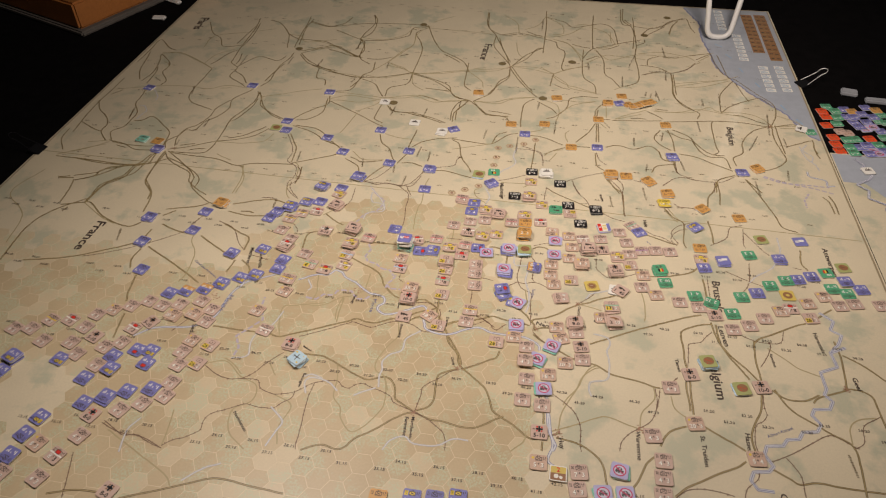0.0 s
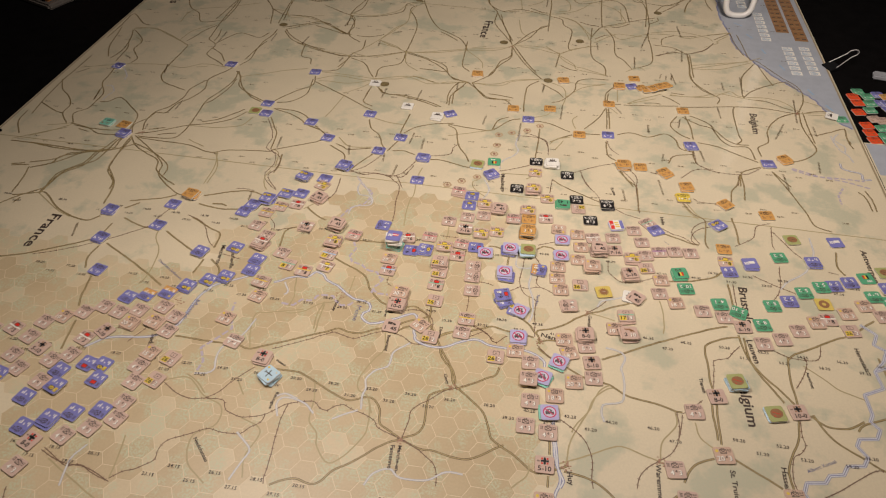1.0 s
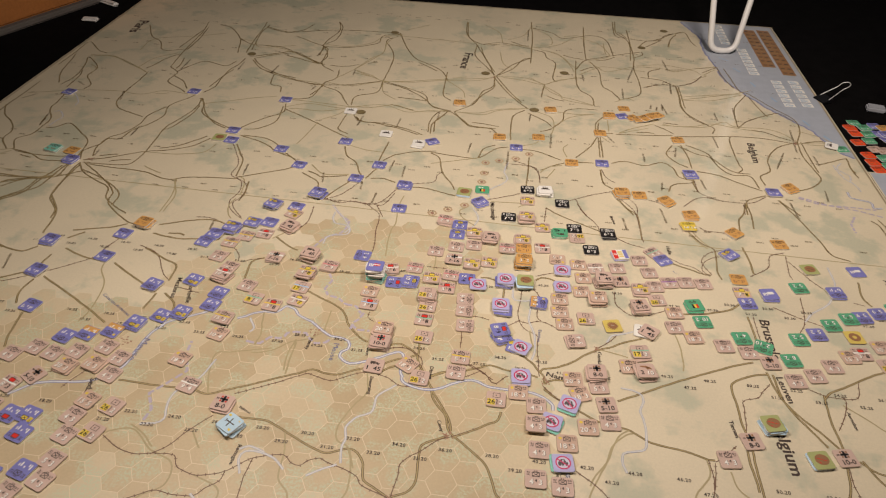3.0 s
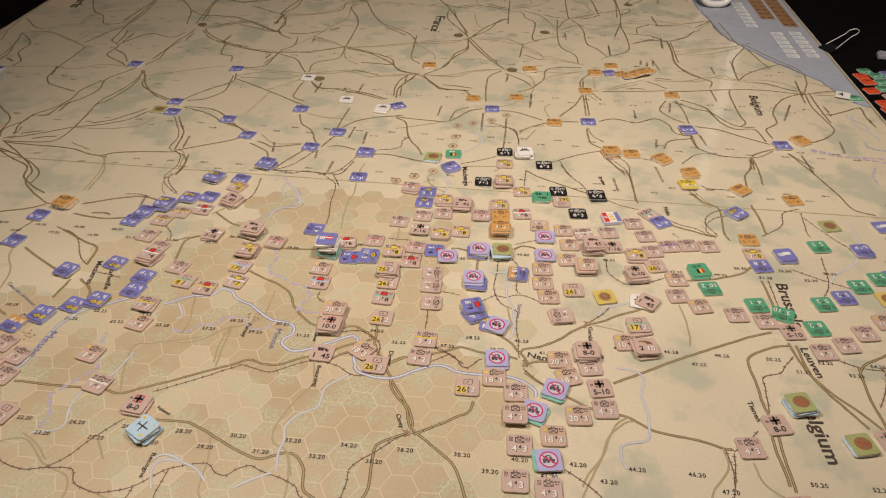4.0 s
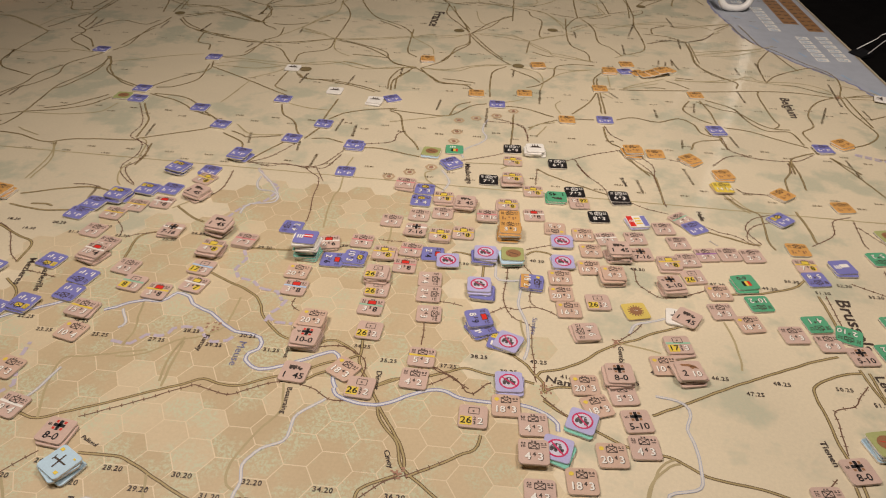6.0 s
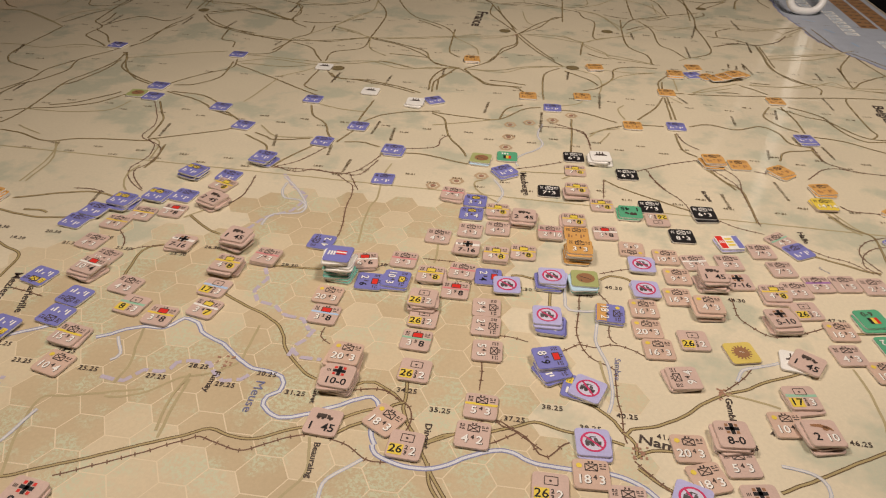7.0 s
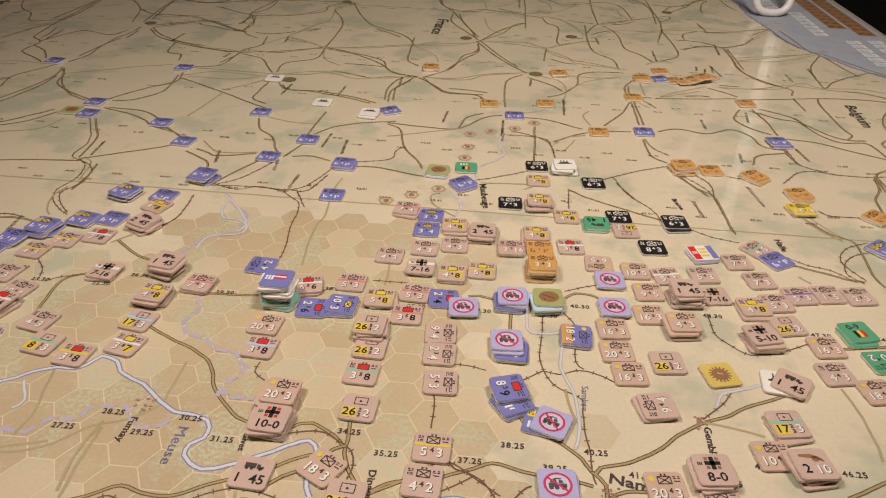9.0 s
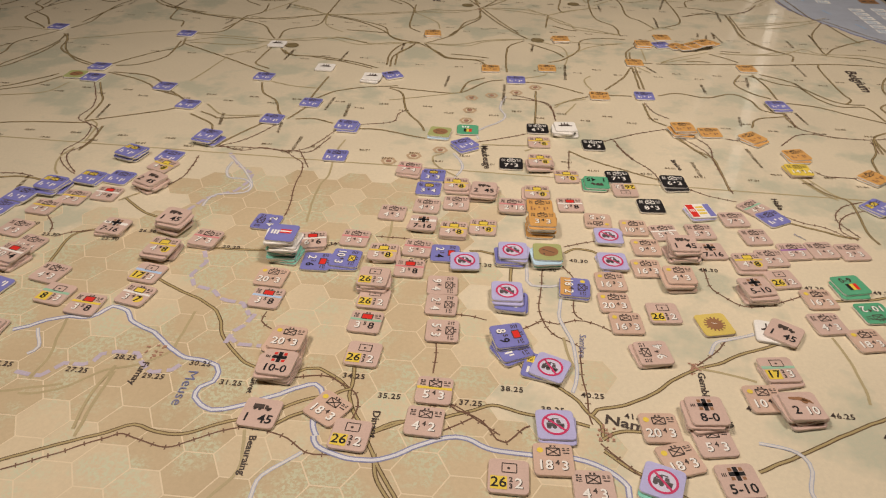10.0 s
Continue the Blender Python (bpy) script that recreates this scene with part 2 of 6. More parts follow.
def printed(kind, *mm):
    """One printed line of the map through the given points."""
    pts = [(mm[i] / 1000, mm[i + 1] / 1000) for i in range(0, len(mm), 2)]
    n = len(PRINTED)
    z = 0.00008 + n * 2.6e-7
    verts, faces, idx = [], [], []
    if kind in ("canal", "frontier"):
        line = []
        for a, b in zip(pts, pts[1:]):
            m = max(1, int(math.hypot(b[0] - a[0], b[1] - a[1]) / 0.0016))
            line += [(a[0] + (b[0] - a[0]) * i / m, a[1] + (b[1] - a[1]) * i / m) for i in range(m)]
        line.append(pts[-1])
    else:
        line = glide(pts, seed=n * 1.7)
    if kind == "road":
        ribbon(verts, faces, idx, line, 0.00155 if pts[0][1] < 0.26 else 0.00130, z, 0)
        ribbon(verts, faces, idx, line, 0.00078 if pts[0][1] < 0.26 else 0.00052, z + 0.00002, 1)
        mats = ["road_edge", "road"]
    elif kind == "lane":
        ribbon(verts, faces, idx, line, 0.0011, z, 0)
        mats = ["road_thin"]
    elif kind == "railway":
        ribbon(verts, faces, idx, line, 0.00058, z + 0.00002, 0)
        for i in range(1, len(line) - 1, 2):
            a, b = line[i - 1], line[i + 1]
            d = math.hypot(b[0] - a[0], b[1] - a[1]) or 1e-6
            nx, ny = -(b[1] - a[1]) / d * 0.0010, (b[0] - a[0]) / d * 0.0010
            ribbon(verts, faces, idx, [(line[i][0] + nx, line[i][1] + ny), (line[i][0] - nx, line[i][1] - ny)], 0.00045, z + 0.00003, 0)
        mats = ["rail"]
    elif kind == "river":
        ribbon(verts, faces, idx, line, 0.0021, z, 0)
        ribbon(verts, faces, idx, line, 0.0011, z + 0.00002, 1)
        mats = ["river_edge", "river"]
    elif kind == "stream":
        ribbon(verts, faces, idx, line, 0.0014, z, 0)
        ribbon(verts, faces, idx, line, 0.0008, z + 0.00002, 1)
        mats = ["stream_edge", "stream"]
    elif kind == "frontier":
        ribbon(verts, faces, idx, line, 0.0019, z, 0, (3, 4))
        mats = ["border"]
    else:
        ribbon(verts, faces, idx, line, 0.0027, z, 0)
        ribbon(verts, faces, idx, line, 0.0020, z + 0.00002, 1)
        ribbon(verts, faces, idx, line, 0.0006, z + 0.00003, 0)
        mats = ["river_edge", "river"]
    PRINTED.append(part("printed_" + kind, mesh_from(kind, verts, faces, [ink(m) for m in mats], idx), board if pts[0][0] < 0.35 else side_board))


def place_name(words, x, y, turn, size, colour):
    part("place_name", text_mesh(words, size / 1000, ink(colour), size * 0.000018 if colour == "print" else 0.0), board, "", pose(x / 1000, y / 1000, 0.00027, 0, 0, turn) @ Matrix.Diagonal((1, 0.82, 1, 1)))


small = random.Random(11)


def small_name(x, y, turn, length):
    """A place name in small print, as a row of letter strokes."""
    a = radians(turn)
    verts, faces = [], []
    for i in range(int(length / 1.35)):
        f, tall, wide = i * 1.35, small.uniform(1.3, 2.3) / 2, small.uniform(0.35, 0.65) / 2
        cx, cy = x + f * math.cos(a), y + f * math.sin(a)
        k = len(verts)
        for u, v in ((-wide, -tall), (wide, -tall), (wide, tall), (-wide, tall)):
            verts.append(((cx + u * math.cos(a) - v * math.sin(a)) / 1000, (cy + u * math.sin(a) + v * math.cos(a)) / 1000, 0.00029))
        faces.append((k, k + 1, k + 2, k + 3))
    part("small_name", mesh_from("small_name", verts, faces, [ink("road_edge")]), board)


# map seam
printed("lane", -556, 263, -300, 257, -100, 252, 100, 247, 342, 241)

# hex numbers, every fifth row
GLYPHS = {}
for ch in "0123456789.":
    me = text_mesh(ch, 0.0034, ink("print"), 0.00005, "LEFT")
    GLYPHS[ch] = ([tuple(v.co) for v in me.vertices], [tuple(f.vertices) for f in me.polygons])
for base_row, rows in ((0, (5, 10, 15, 20, 25, 30)), (34.8, (1, 5, 10, 15, 20, 25, 30))):
    for r in rows:
        verts, faces, fine = [], [], 0.78 if base_row else 1.0
        for c in range(0, 61):
            x, y = hex_xy(c, r + base_row)
            y += 0.0062
            if not (MAP_L + 0.02 < x < MAP_R - 0.04 and MAP_S < y < MAP_N - 0.03) or random.random() < 0.12:
                continue
            pen = x - 0.0045
            for ch in "%02d.%02d" % (c, r):
                gv, gf = GLYPHS[ch]
                k = len(verts)
                verts += [(pen + v[0] * fine, y + v[1] * fine, 0.00026) for v in gv]
                faces += [tuple(i + k for i in f) for f in gf]
                pen += (0.0009 if ch == "." else 0.00188) * fine
        tagged(part("hex_numbers", mesh_from("hex_numbers", verts, faces, [ink("road_edge" if base_row else "print")]), board, "small dark printed hex numbers"), kind="stuff")

# towns: small clusters of brown building blocks
TOWN = random.Random(3)


def town(x, y, size=5.0, n=14):
    polys = []
    for _ in range(n):
        a, d = TOWN.uniform(0, 6.28), TOWN.uniform(0, size) ** 0.9
        cx, cy, w, h = x + d * math.cos(a), y + d * math.sin(a), TOWN.uniform(0.6, 1.6), TOWN.uniform(0.5, 1.3)
        polys.append([(cx - w / 2, cy - h / 2), (cx + w / 2, cy - h / 2), (cx + w / 2, cy + h / 2), (cx - w / 2, cy + h / 2)])
    verts, faces = [], []
    for i, p in enumerate(polys):
        k = len(verts)
        verts += [(a / 1000, b / 1000, 0.00025 + i * 4e-7) for a, b in p]
        faces.append((k, k + 1, k + 2, k + 3))
    tagged(part("printed_town", mesh_from("town", verts, faces, [ink("town")]), board, "cluster of printed brown town blocks"), kind="stuff")



# ---- printed roads, railways and waters (millimetres on the map) ----
printed("road", -151, 138, -144, 134, -134, 129, -126, 125, -119, 120, -115, 114, -112, 107, -106, 100, -100, 94, -94, 91)
printed("road", -78, 90, -75, 92, -71, 93, -67, 91, -62, 88, -58, 84)
printed("road", -58, 96, -57, 88, -57, 81, -53, 72, -46, 64)
printed("road", -44, 57, -41, 46, -32, 35, -28, 23, -18, 14, -5, 3, -0, -7, 4, -18, 11, -23, 20, -28, 33, -38, 38, -39)
printed("road", -29, 19, -41, 12, -44, 8, -44, 1, -43, -12, -44, -19, -48, -24, -56, -28)
printed("road", -56, -29, -63, -32, -71, -38, -78, -45, -87, -53, -96, -60, -101, -68, -107, -71, -118, -69, -127, -72, -133, -76)
printed("road", -56, -29, -51, -31, -43, -34, -34, -34, -23, -36, -13, -37, -4, -34, 8, -25, 13, -22)
printed("road", -56, -29, -65, -24, -73, -19, -76, -8, -81, -1, -87, 1, -92, -1, -98, -4, -105, -3, -119, 3, -130, 9, -142, 14, -150, 14, -160, 14)
printed("railway", -56, -29, -68, -25, -75, -22, -77, -18, -85, -14, -98, -10, -102, -8, -109, -11, -112, -15, -118, -14, -124, -9, -139, -13, -145, -17, -154, -25, -164, -29, -171, -30, -183, -26, -187, -19, -199, -19, -210, -21, -222, -19, -236, -11)
printed("railway", -141, -14, -142, -26, -141, -41, -139, -57, -138, -72, -137, -76)
printed("railway", -56, -29, -54, -14, -54, -5, -49, 1, -44, 5, -34, 15, -28, 18, -19, 23, -9, 29)
printed("railway", -56, -29, -45, -34, -37, -39, -31, -44, -28, -51, -27, -59)
printed("railway", -202, -20, -194, -13, -188, -3, -181, 7, -176, 13)
printed("railway", -154, -25, -155, -32, -161, -37, -166, -43, -177, -44, -185, -43, -190, -43, -198, -48, -205, -52, -212, -56, -215, -63, -214, -71, -219, -76, -224, -80, -231, -83, -237, -89)
printed("railway", -291, -75, -277, -82, -270, -85, -260, -83, -253, -86, -244, -89, -236, -91)
printed("lane", -240, -11, -221, -4, -203, -17, -187, -24, -185, -39, -197, -50, -192, -69, -175, -82)
printed("lane", -128, 7, -124, -7, -122, -25, -114, -34, -111, -44, -98, -54, -82, -31, -83, -9, -87, 1)
printed("lane", -171, -30, -153, -38, -156, -59, -152, -74)
printed("lane", -242, -57, -239, -73, -237, -89)
printed("road", -26, 18, -16, 24, -6, 31, 1, 35, 3, 43)
printed("road", -248, 32, -228, 31, -209, 31, -196, 31, -186, 29, -176, 34, -163, 40, -150, 47, -140, 52, -132, 56, -125, 60, -117, 58, -108, 58, -100, 62, -92, 66, -82, 70, -74, 76, -63, 81)
printed("railway", -169, 32, -156, 39, -144, 46, -131, 54, -127, 56, -120, 54, -111, 52, -103, 56, -95, 61, -88, 63, -80, 62, -73, 60, -66, 55, -58, 55, -52, 55)
printed("road", -49, 66, -45, 58, -40, 49, -34, 40, -29, 31, -27, 23)
printed("road", -48, 64, -40, 69, -35, 72, -26, 76)
printed("lane", -186, 29, -192, 47, -194, 64, -185, 67, -168, 72, -158, 75)
printed("lane", -88, 62, -85, 46, -91, 34, -97, 16, -95, 6, -87, 2, -81, -12)
printed("lane", -142, 54, -143, 65, -143, 83)
printed("road", 78, 63, 96, 73, 113, 83, 132, 93, 146, 100, 160, 107, 175, 113)
printed("road", 30, 66, 39, 59, 51, 52, 68, 43, 82, 41, 89, 37, 96, 33, 105, 31, 118, 29, 130, 25, 134, 25)
printed("lane", 84, 40, 78, 36, 73, 26, 69, 15, 61, 3, 58, -4)
printed("railway", 130, 25, 131, 13, 130, 4)
printed("railway", 149, 38, 141, 30, 134, 24)
printed("road", 183, 103, 172, 100, 158, 92, 155, 85, 156, 71, 156, 56, 158, 46)
printed("road", 155, 35, 155, 24, 156, 13, 156, 6)
printed("railway", 182, 94, 175, 85, 171, 80, 161, 76, 160, 68, 158, 51)
printed("road", 186, 103, 187, 84, 191, 71, 198, 59, 206, 45)
printed("road", 30, 71, 36, 75, 49, 76)
printed("railway", 29, 69, 36, 62, 44, 54)
printed("road", -46, 66, -38, 71, -27, 73, -20, 76, -13, 79, -7, 82, -2, 81, 7, 79, 17, 78, 26, 76)
printed("railway", -30, 77, -22, 81, -14, 76, -11, 74, -4, 69)
printed("railway", -23, 69, -17, 73, -13, 76)
printed("railway", -30, 114, -29, 106, -29, 95)
printed("railway", 12, 167, 11, 152, 10, 140, 11, 130, 15, 122, 21, 118, 25, 115, 25, 109, 25, 98, 26, 91, 26, 82, 27, 77)
printed("railway", 3, 123, 7, 126, 11, 129, 17, 128, 24, 131, 28, 131, 35, 128, 38, 126)
printed("railway", -24, 129, -18, 129, -11, 127)
printed("road", 1, 110, 2, 105, 4, 101, 10, 96, 15, 94, 19, 91, 23, 87, 26, 82, 30, 77, 30, 72)
printed("road", 27, 81, 29, 84, 36, 86, 42, 89, 51, 95, 57, 101, 67, 108, 76, 112, 85, 118, 94, 122, 109, 130)
printed("railway", -287, 346, -272, 320, -266, 304, -266, 287, -253, 277, -249, 263, -250, 253, -252, 246, -249, 236, -239, 225, -232, 220)
printed("lane", -246, 257, -250, 278, -258, 286)
printed("railway", -170, 263, -155, 258, -144, 263, -130, 260, -119, 266, -113, 278, -109, 289)
printed("railway", -130, 260, -123, 253, -117, 247, -115, 235, -115, 224, -112, 202, -112, 193)
printed("lane", -100, 279, -102, 262, -100, 237, -102, 225, -102, 209, -100, 189)
printed("railway", 56, 300, 62, 280, 72, 265, 76, 253)
printed("railway", 29, 282, 28, 259)
printed("road", 29, 282, 39, 273, 57, 263, 70, 256, 79, 251)
printed("railway", 94, 312, 105, 296, 109, 286, 111, 258, 112, 243)
printed("road", 93, 308, 103, 292, 110, 283, 111, 264, 111, 246)
printed("lane", 156, 266, 162, 253, 168, 245)
printed("railway", 89, 246, 99, 239, 112, 235)
printed("railway", 130, 225, 140, 218, 149, 215, 158, 206)
printed("road", 128, 219, 141, 214, 155, 208, 162, 207)
printed("railway", 183, 236, 168, 231, 159, 223, 156, 213, 161, 205)
printed("road", 152, 266, 161, 250, 170, 243, 170, 230, 168, 212, 170, 203)
printed("railway", 83, 174, 83, 161, 87, 154, 95, 148, 107, 151, 120, 158)
printed("railway", 68, 110, 77, 119, 83, 127)
printed("lane", 67, 109, 78, 107, 85, 105, 88, 104)
printed("lane", 124, 132, 126, 120, 126, 104, 125, 97)
printed("railway", 22, 183, 30, 187, 38, 190)
printed("road", 22, 178, 27, 182, 35, 181, 39, 177)
printed("railway", 19, 169, 22, 165, 25, 159, 25, 150, 24, 136, 27, 132)
printed("road", -2, 166, -2, 153)
printed("road", -21, 174, -16, 175, -9, 173)
printed("road", -138, 162, -131, 163, -122, 163, -112, 164)
printed("road", -195, 171, -202, 167, -204, 161, -203, 150, -202, 142)
printed("railway", -211, 163, -205, 167, -196, 170)
printed("road", -195, 200, -181, 189, -172, 185)
printed("railway", -227, 183, -217, 172, -215, 166)
printed("railway", -93, 168, -88, 169, -82, 173, -75, 178)
printed("railway", -65, 181, -57, 181, -49, 181)
printed("lane", -60, 199, -59, 189, -59, 178)
printed("railway", -99, 122, -99, 116, -94, 112)
printed("lane", -127, 119, -127, 103, -127, 96, -129, 93, -137, 87, -147, 83, -156, 74, -164, 70, -171, 69)
printed("lane", -144, 85, -143, 74, -143, 65, -142, 56, -142, 53)
printed("lane", -175, 109, -173, 98, -170, 87, -171, 76)
printed("road", 182, 105, 186, 84, 194, 69, 205, 56, 213, 45)
printed("road", 216, 89, 214, 67, 215, 50, 215, 39)
printed("road", 222, 37, 231, 30, 245, 30, 258, 38)
printed("road", 213, 31, 210, 15, 203, 1, 199, -11, 200, -24)
printed("railway", 214, 31, 213, 18, 214, 12, 210, 5, 204, -0, 201, -15, 202, -23)
printed("railway", 227, 90, 229, 86, 225, 74, 217, 60)
printed("railway", 207, 93, 216, 89, 226, 88, 238, 90, 243, 104)
printed("road", 290, 138, 269, 120, 254, 112, 235, 100, 221, 92, 216, 86)
printed("lane", 226, 82, 239, 71, 248, 63, 264, 57)
printed("road", 159, 44, 158, 27, 158, 11, 158, 3)
printed("lane", 142, 18, 144, 7, 150, 1, 153, -1)
printed("road", 152, -9, 141, -14, 135, -21, 131, -30)
printed("road", 165, -7, 175, -13, 184, -18, 193, -24)
printed("railway", 134, 23, 131, 7, 126, -7, 117, -16, 109, -22, 103, -30, 101, -39)
printed("lane", 129, 25, 129, 13, 120, 1, 117, -10, 117, -16)
printed("lane", 47, -31, 60, -25, 75, -17, 86, -11, 94, -10, 106, -14, 116, -17, 121, -20)
printed("road", 38, -39, 47, -35, 57, -30)
printed("lane", 55, -30, 57, -13, 61, -2, 68, 13, 73, 27, 81, 36, 86, 38)
printed("railway", 50, 5, 57, 0, 64, -6, 69, -13, 72, -23, 72, -35, 73, -44)
printed("road", 43, -11, 44, -24)
printed("road", 44, -40, 44, -48)
printed("lane", 21, -52, 30, -42, 31, -34)
printed("road", -359, 118, -361, 103, -356, 90)
printed("road", -346, 82, -342, 60, -338, 48)
printed("road", -332, 34, -328, 10, -327, 5)
printed("road", -354, 122, -330, 109, -302, 93, -283, 81)
printed("lane", -317, 152, -315, 137, -304, 120, -300, 93, -302, 79)
printed("road", -309, 146, -295, 137, -275, 125)
printed("road", -261, 117, -263, 99)
printed("road", -255, 118, -244, 109, -241, 100)
printed("road", -363, 148, -364, 136)
printed("road", -356, 157, -336, 149, -325, 148)
printed("railway", -300, 171, -281, 162, -267, 141, -258, 132)
printed("road", -294, 168, -271, 156, -260, 150, -258, 132)
printed("railway", -248, 126, -230, 122)
printed("railway", -411, 98, -388, 108, -362, 123, -344, 136, -325, 152)
printed("railway", -297, 31, -283, 37)
printed("railway", -281, 20, -273, 36)
printed("road", -455, 178, -451, 211, -438, 227, -428, 239, -425, 271, -422, 283)
printed("lane", -455, 178, -424, 158, -406, 150)
printed("road", -410, 228, -391, 203, -385, 173)
printed("road", -410, 228, -414, 268, -414, 284)
printed("road", -411, 285, -382, 263, -360, 242, -354, 223, -327, 201, -318, 198)
printed("road", -514, 255, -481, 250, -452, 250, -425, 255, -403, 270)
printed("road", -487, 214, -467, 227, -449, 246, -429, 252)
printed("road", -363, 181, -335, 190, -323, 197)
printed("road", -297, 200, -274, 210, -254, 214, -230, 205)
printed("road", -297, 188, -274, 184, -255, 187)
printed("lane", -313, 271, -306, 247, -305, 218)
printed("road", 244, 331, 254, 304, 264, 271, 269, 251, 282, 245)
printed("road", 195, 250, 197, 230, 197, 214)
printed("railway", 163, 208, 157, 223, 164, 236, 177, 243)
printed("railway", 193, 210, 210, 224, 216, 241, 229, 248)
printed("railway", 229, 243, 226, 219, 227, 212)
printed("railway", 229, 236, 241, 214, 248, 204)
printed("road", 181, 161, 182, 142, 182, 132)
printed("railway", 185, 162, 185, 136)
printed("road", 131, 156, 149, 159, 168, 166, 178, 175)
printed("railway", 203, 175, 221, 165, 237, 158)
printed("railway", 227, 190, 223, 162, 215, 147)
printed("road", 279, 217, 276, 198, 280, 188)
printed("railway", 267, 190, 275, 188)
printed("stream", 260, 233, 259, 210, 248, 187, 232, 173, 223, 162)
printed("road", 54, -35, 69, -37, 80, -43, 88, -51, 91, -65, 92, -79)
printed("road", 110, -68, 115, -59, 120, -47, 126, -40)
printed("road", 139, -70, 147, -62, 158, -55, 172, -46, 185, -39, 192, -33)
printed("railway", 139, -71, 147, -64, 157, -61, 168, -61, 180, -63)
printed("road", 209, -36, 221, -43, 227, -46, 240, -43, 259, -44, 285, -44)
printed("railway", 209, -31, 225, -22, 239, -12, 253, -2, 260, 0, 269, -5, 276, -9)
printed("railway", 221, -25, 225, -31, 229, -40, 229, -56)
printed("railway", 200, -40, 198, -47, 190, -55, 187, -63)
printed("road", 252, 29, 257, 35, 276, 44, 284, 48, 298, 44, 300, 28, 301, 13)
printed("road", 283, 99, 284, 77, 281, 47)
printed("road", 286, 84, 301, 74, 314, 61)
printed("road", 224, 38, 233, 20, 251, 7, 258, 2, 272, -7, 273, -26, 271, -49)
printed("lane", 272, -6, 274, 9, 282, 18, 296, 22)
printed("railway", 274, -9, 281, -3, 285, 13, 296, 21, 300, 24)
printed("railway", -287, -140, -292, -125, -299, -105)
printed("road", -300, -139, -282, -133, -265, -132)
printed("road", -247, -134, -219, -122, -201, -114, -190, -109, -178, -108, -160, -110, -134, -112)
printed("railway", -292, -77, -275, -83, -256, -84, -239, -90)
printed("lane", -284, -82, -253, -97, -224, -111, -216, -119)
printed("road", -487, 81, -491, 133, -478, 163, -453, 187)
printed("road", -465, 84, -424, 95, -387, 114, -369, 125)
printed("lane", -497, 105, -508, 149, -544, 183, -532, 228)
printed("canal", 291, 93, 277, 85, 279, 70, 264, 62, 265, 45, 262, 39, 267, 33, 263, 25, 251, 23, 248, 17, 253, 9, 249, 2, 238, 0, 234, -7, 225, -9, 221, -15, 209, -17, 206, -25, 211, -34, 207, -39, 196, -41, 193, -48, 197, -55, 208, -55)
printed("canal", 278, 132, 288, 123, 283, 112, 291, 107, 286, 96, 277, 85)
printed("river", 45, 3, 48, -18, 50, -33, 52, -43, 49, -55, 56, -61)
printed("stream", -266, -99, -269, -80, -264, -68)
printed("stream", -160, -77, -156, -61, -155, -53, -168, -42)
printed("stream", -210, -114, -198, -102, -187, -96)
printed("river", -192, 100, -187, 103, -182, 107, -175, 110, -168, 110, -164, 113, -161, 118, -154, 116, -150, 111, -143, 107, -138, 105, -133, 101, -128, 97, -121, 93, -114, 92, -108, 90, -106, 87, -106, 82, -110, 79, -110, 74, -107, 71, -102, 69, -98, 70, -91, 73, -88, 75, -81, 79, -75, 83, -70, 85, -66, 80, -67, 73, -66, 66, -64, 62)
printed("river", -65, 62, -63, 58, -55, 55, -47, 54, -39, 56, -30, 62, -21, 66, -14, 66, -8, 63, 4, 62, 14, 62, 22, 62, 31, 58, 36, 53, 36, 49)
printed("river", 46, -11, 48, -27, 52, -38, 54, -42, 52, -47)
printed("river", -241, 86, -246, 76, -248, 66, -249, 57, -251, 42, -266, 28, -296, 22, -311, 10)
printed("river", -210, 108, -221, 100, -236, 91, -243, 85)
printed("stream", 74, 117, 78, 124, 85, 127, 94, 131)
printed("stream", -159, 251, -149, 240, -138, 223, -140, 215)
printed("stream", -36, 270, -30, 255, -34, 239)
printed("stream", -67, 55, -75, 47, -78, 43, -78, 35, -79, 30, -87, 25, -90, 21, -92, 16, -90, 8, -91, 1, -89, -10)
printed("stream", -145, -25, -149, -16, -147, -10, -139, -9, -129, -12, -121, -19)
printed("stream", -107, -21, -98, -15, -91, -11)
printed("stream", -73, -66, -69, -57, -59, -52, -51, -57, -34, -56, -22, -48, -11, -48)
printed("stream", -337, -2, -325, -8, -319, -4)
printed("frontier", -178, 79, -172, 78, -168, 78, -165, 82, -163, 85, -156, 85, -153, 87, -152, 91, -147, 93, -139, 93, -135, 88, -130, 84, -123, 86, -121, 89)
printed("frontier", -139, 160, -135, 152, -137, 146, -138, 142, -134, 135, -125, 133, -120, 128, -117, 127)
printed("frontier", -160, 192, -155, 205, -150, 209, -143, 214, -140, 223, -140, 232, -150, 240, -160, 254)
printed("frontier", -109, 102, -108, 109, -105, 113, -103, 120)
printed("frontier", -217, 3, -216, 12, -223, 24, -216, 33, -207, 46, -214, 62, -215, 73)
printed("road", -478, 171, -459, 177, -448, 179, -427, 162, -407, 152, -388, 148, -379, 156)
printed("road", -454, 178, -452, 198, -449, 212, -436, 227, -434, 244, -427, 276)
printed("road", -489, 215, -484, 197, -481, 175)
printed("road", -535, 255, -496, 254, -450, 251, -422, 256)
printed("lane", -536, 258, -514, 273, -491, 287)
printed("road", -544, 306, -548, 336, -551, 378, -550, 412, -550, 442)
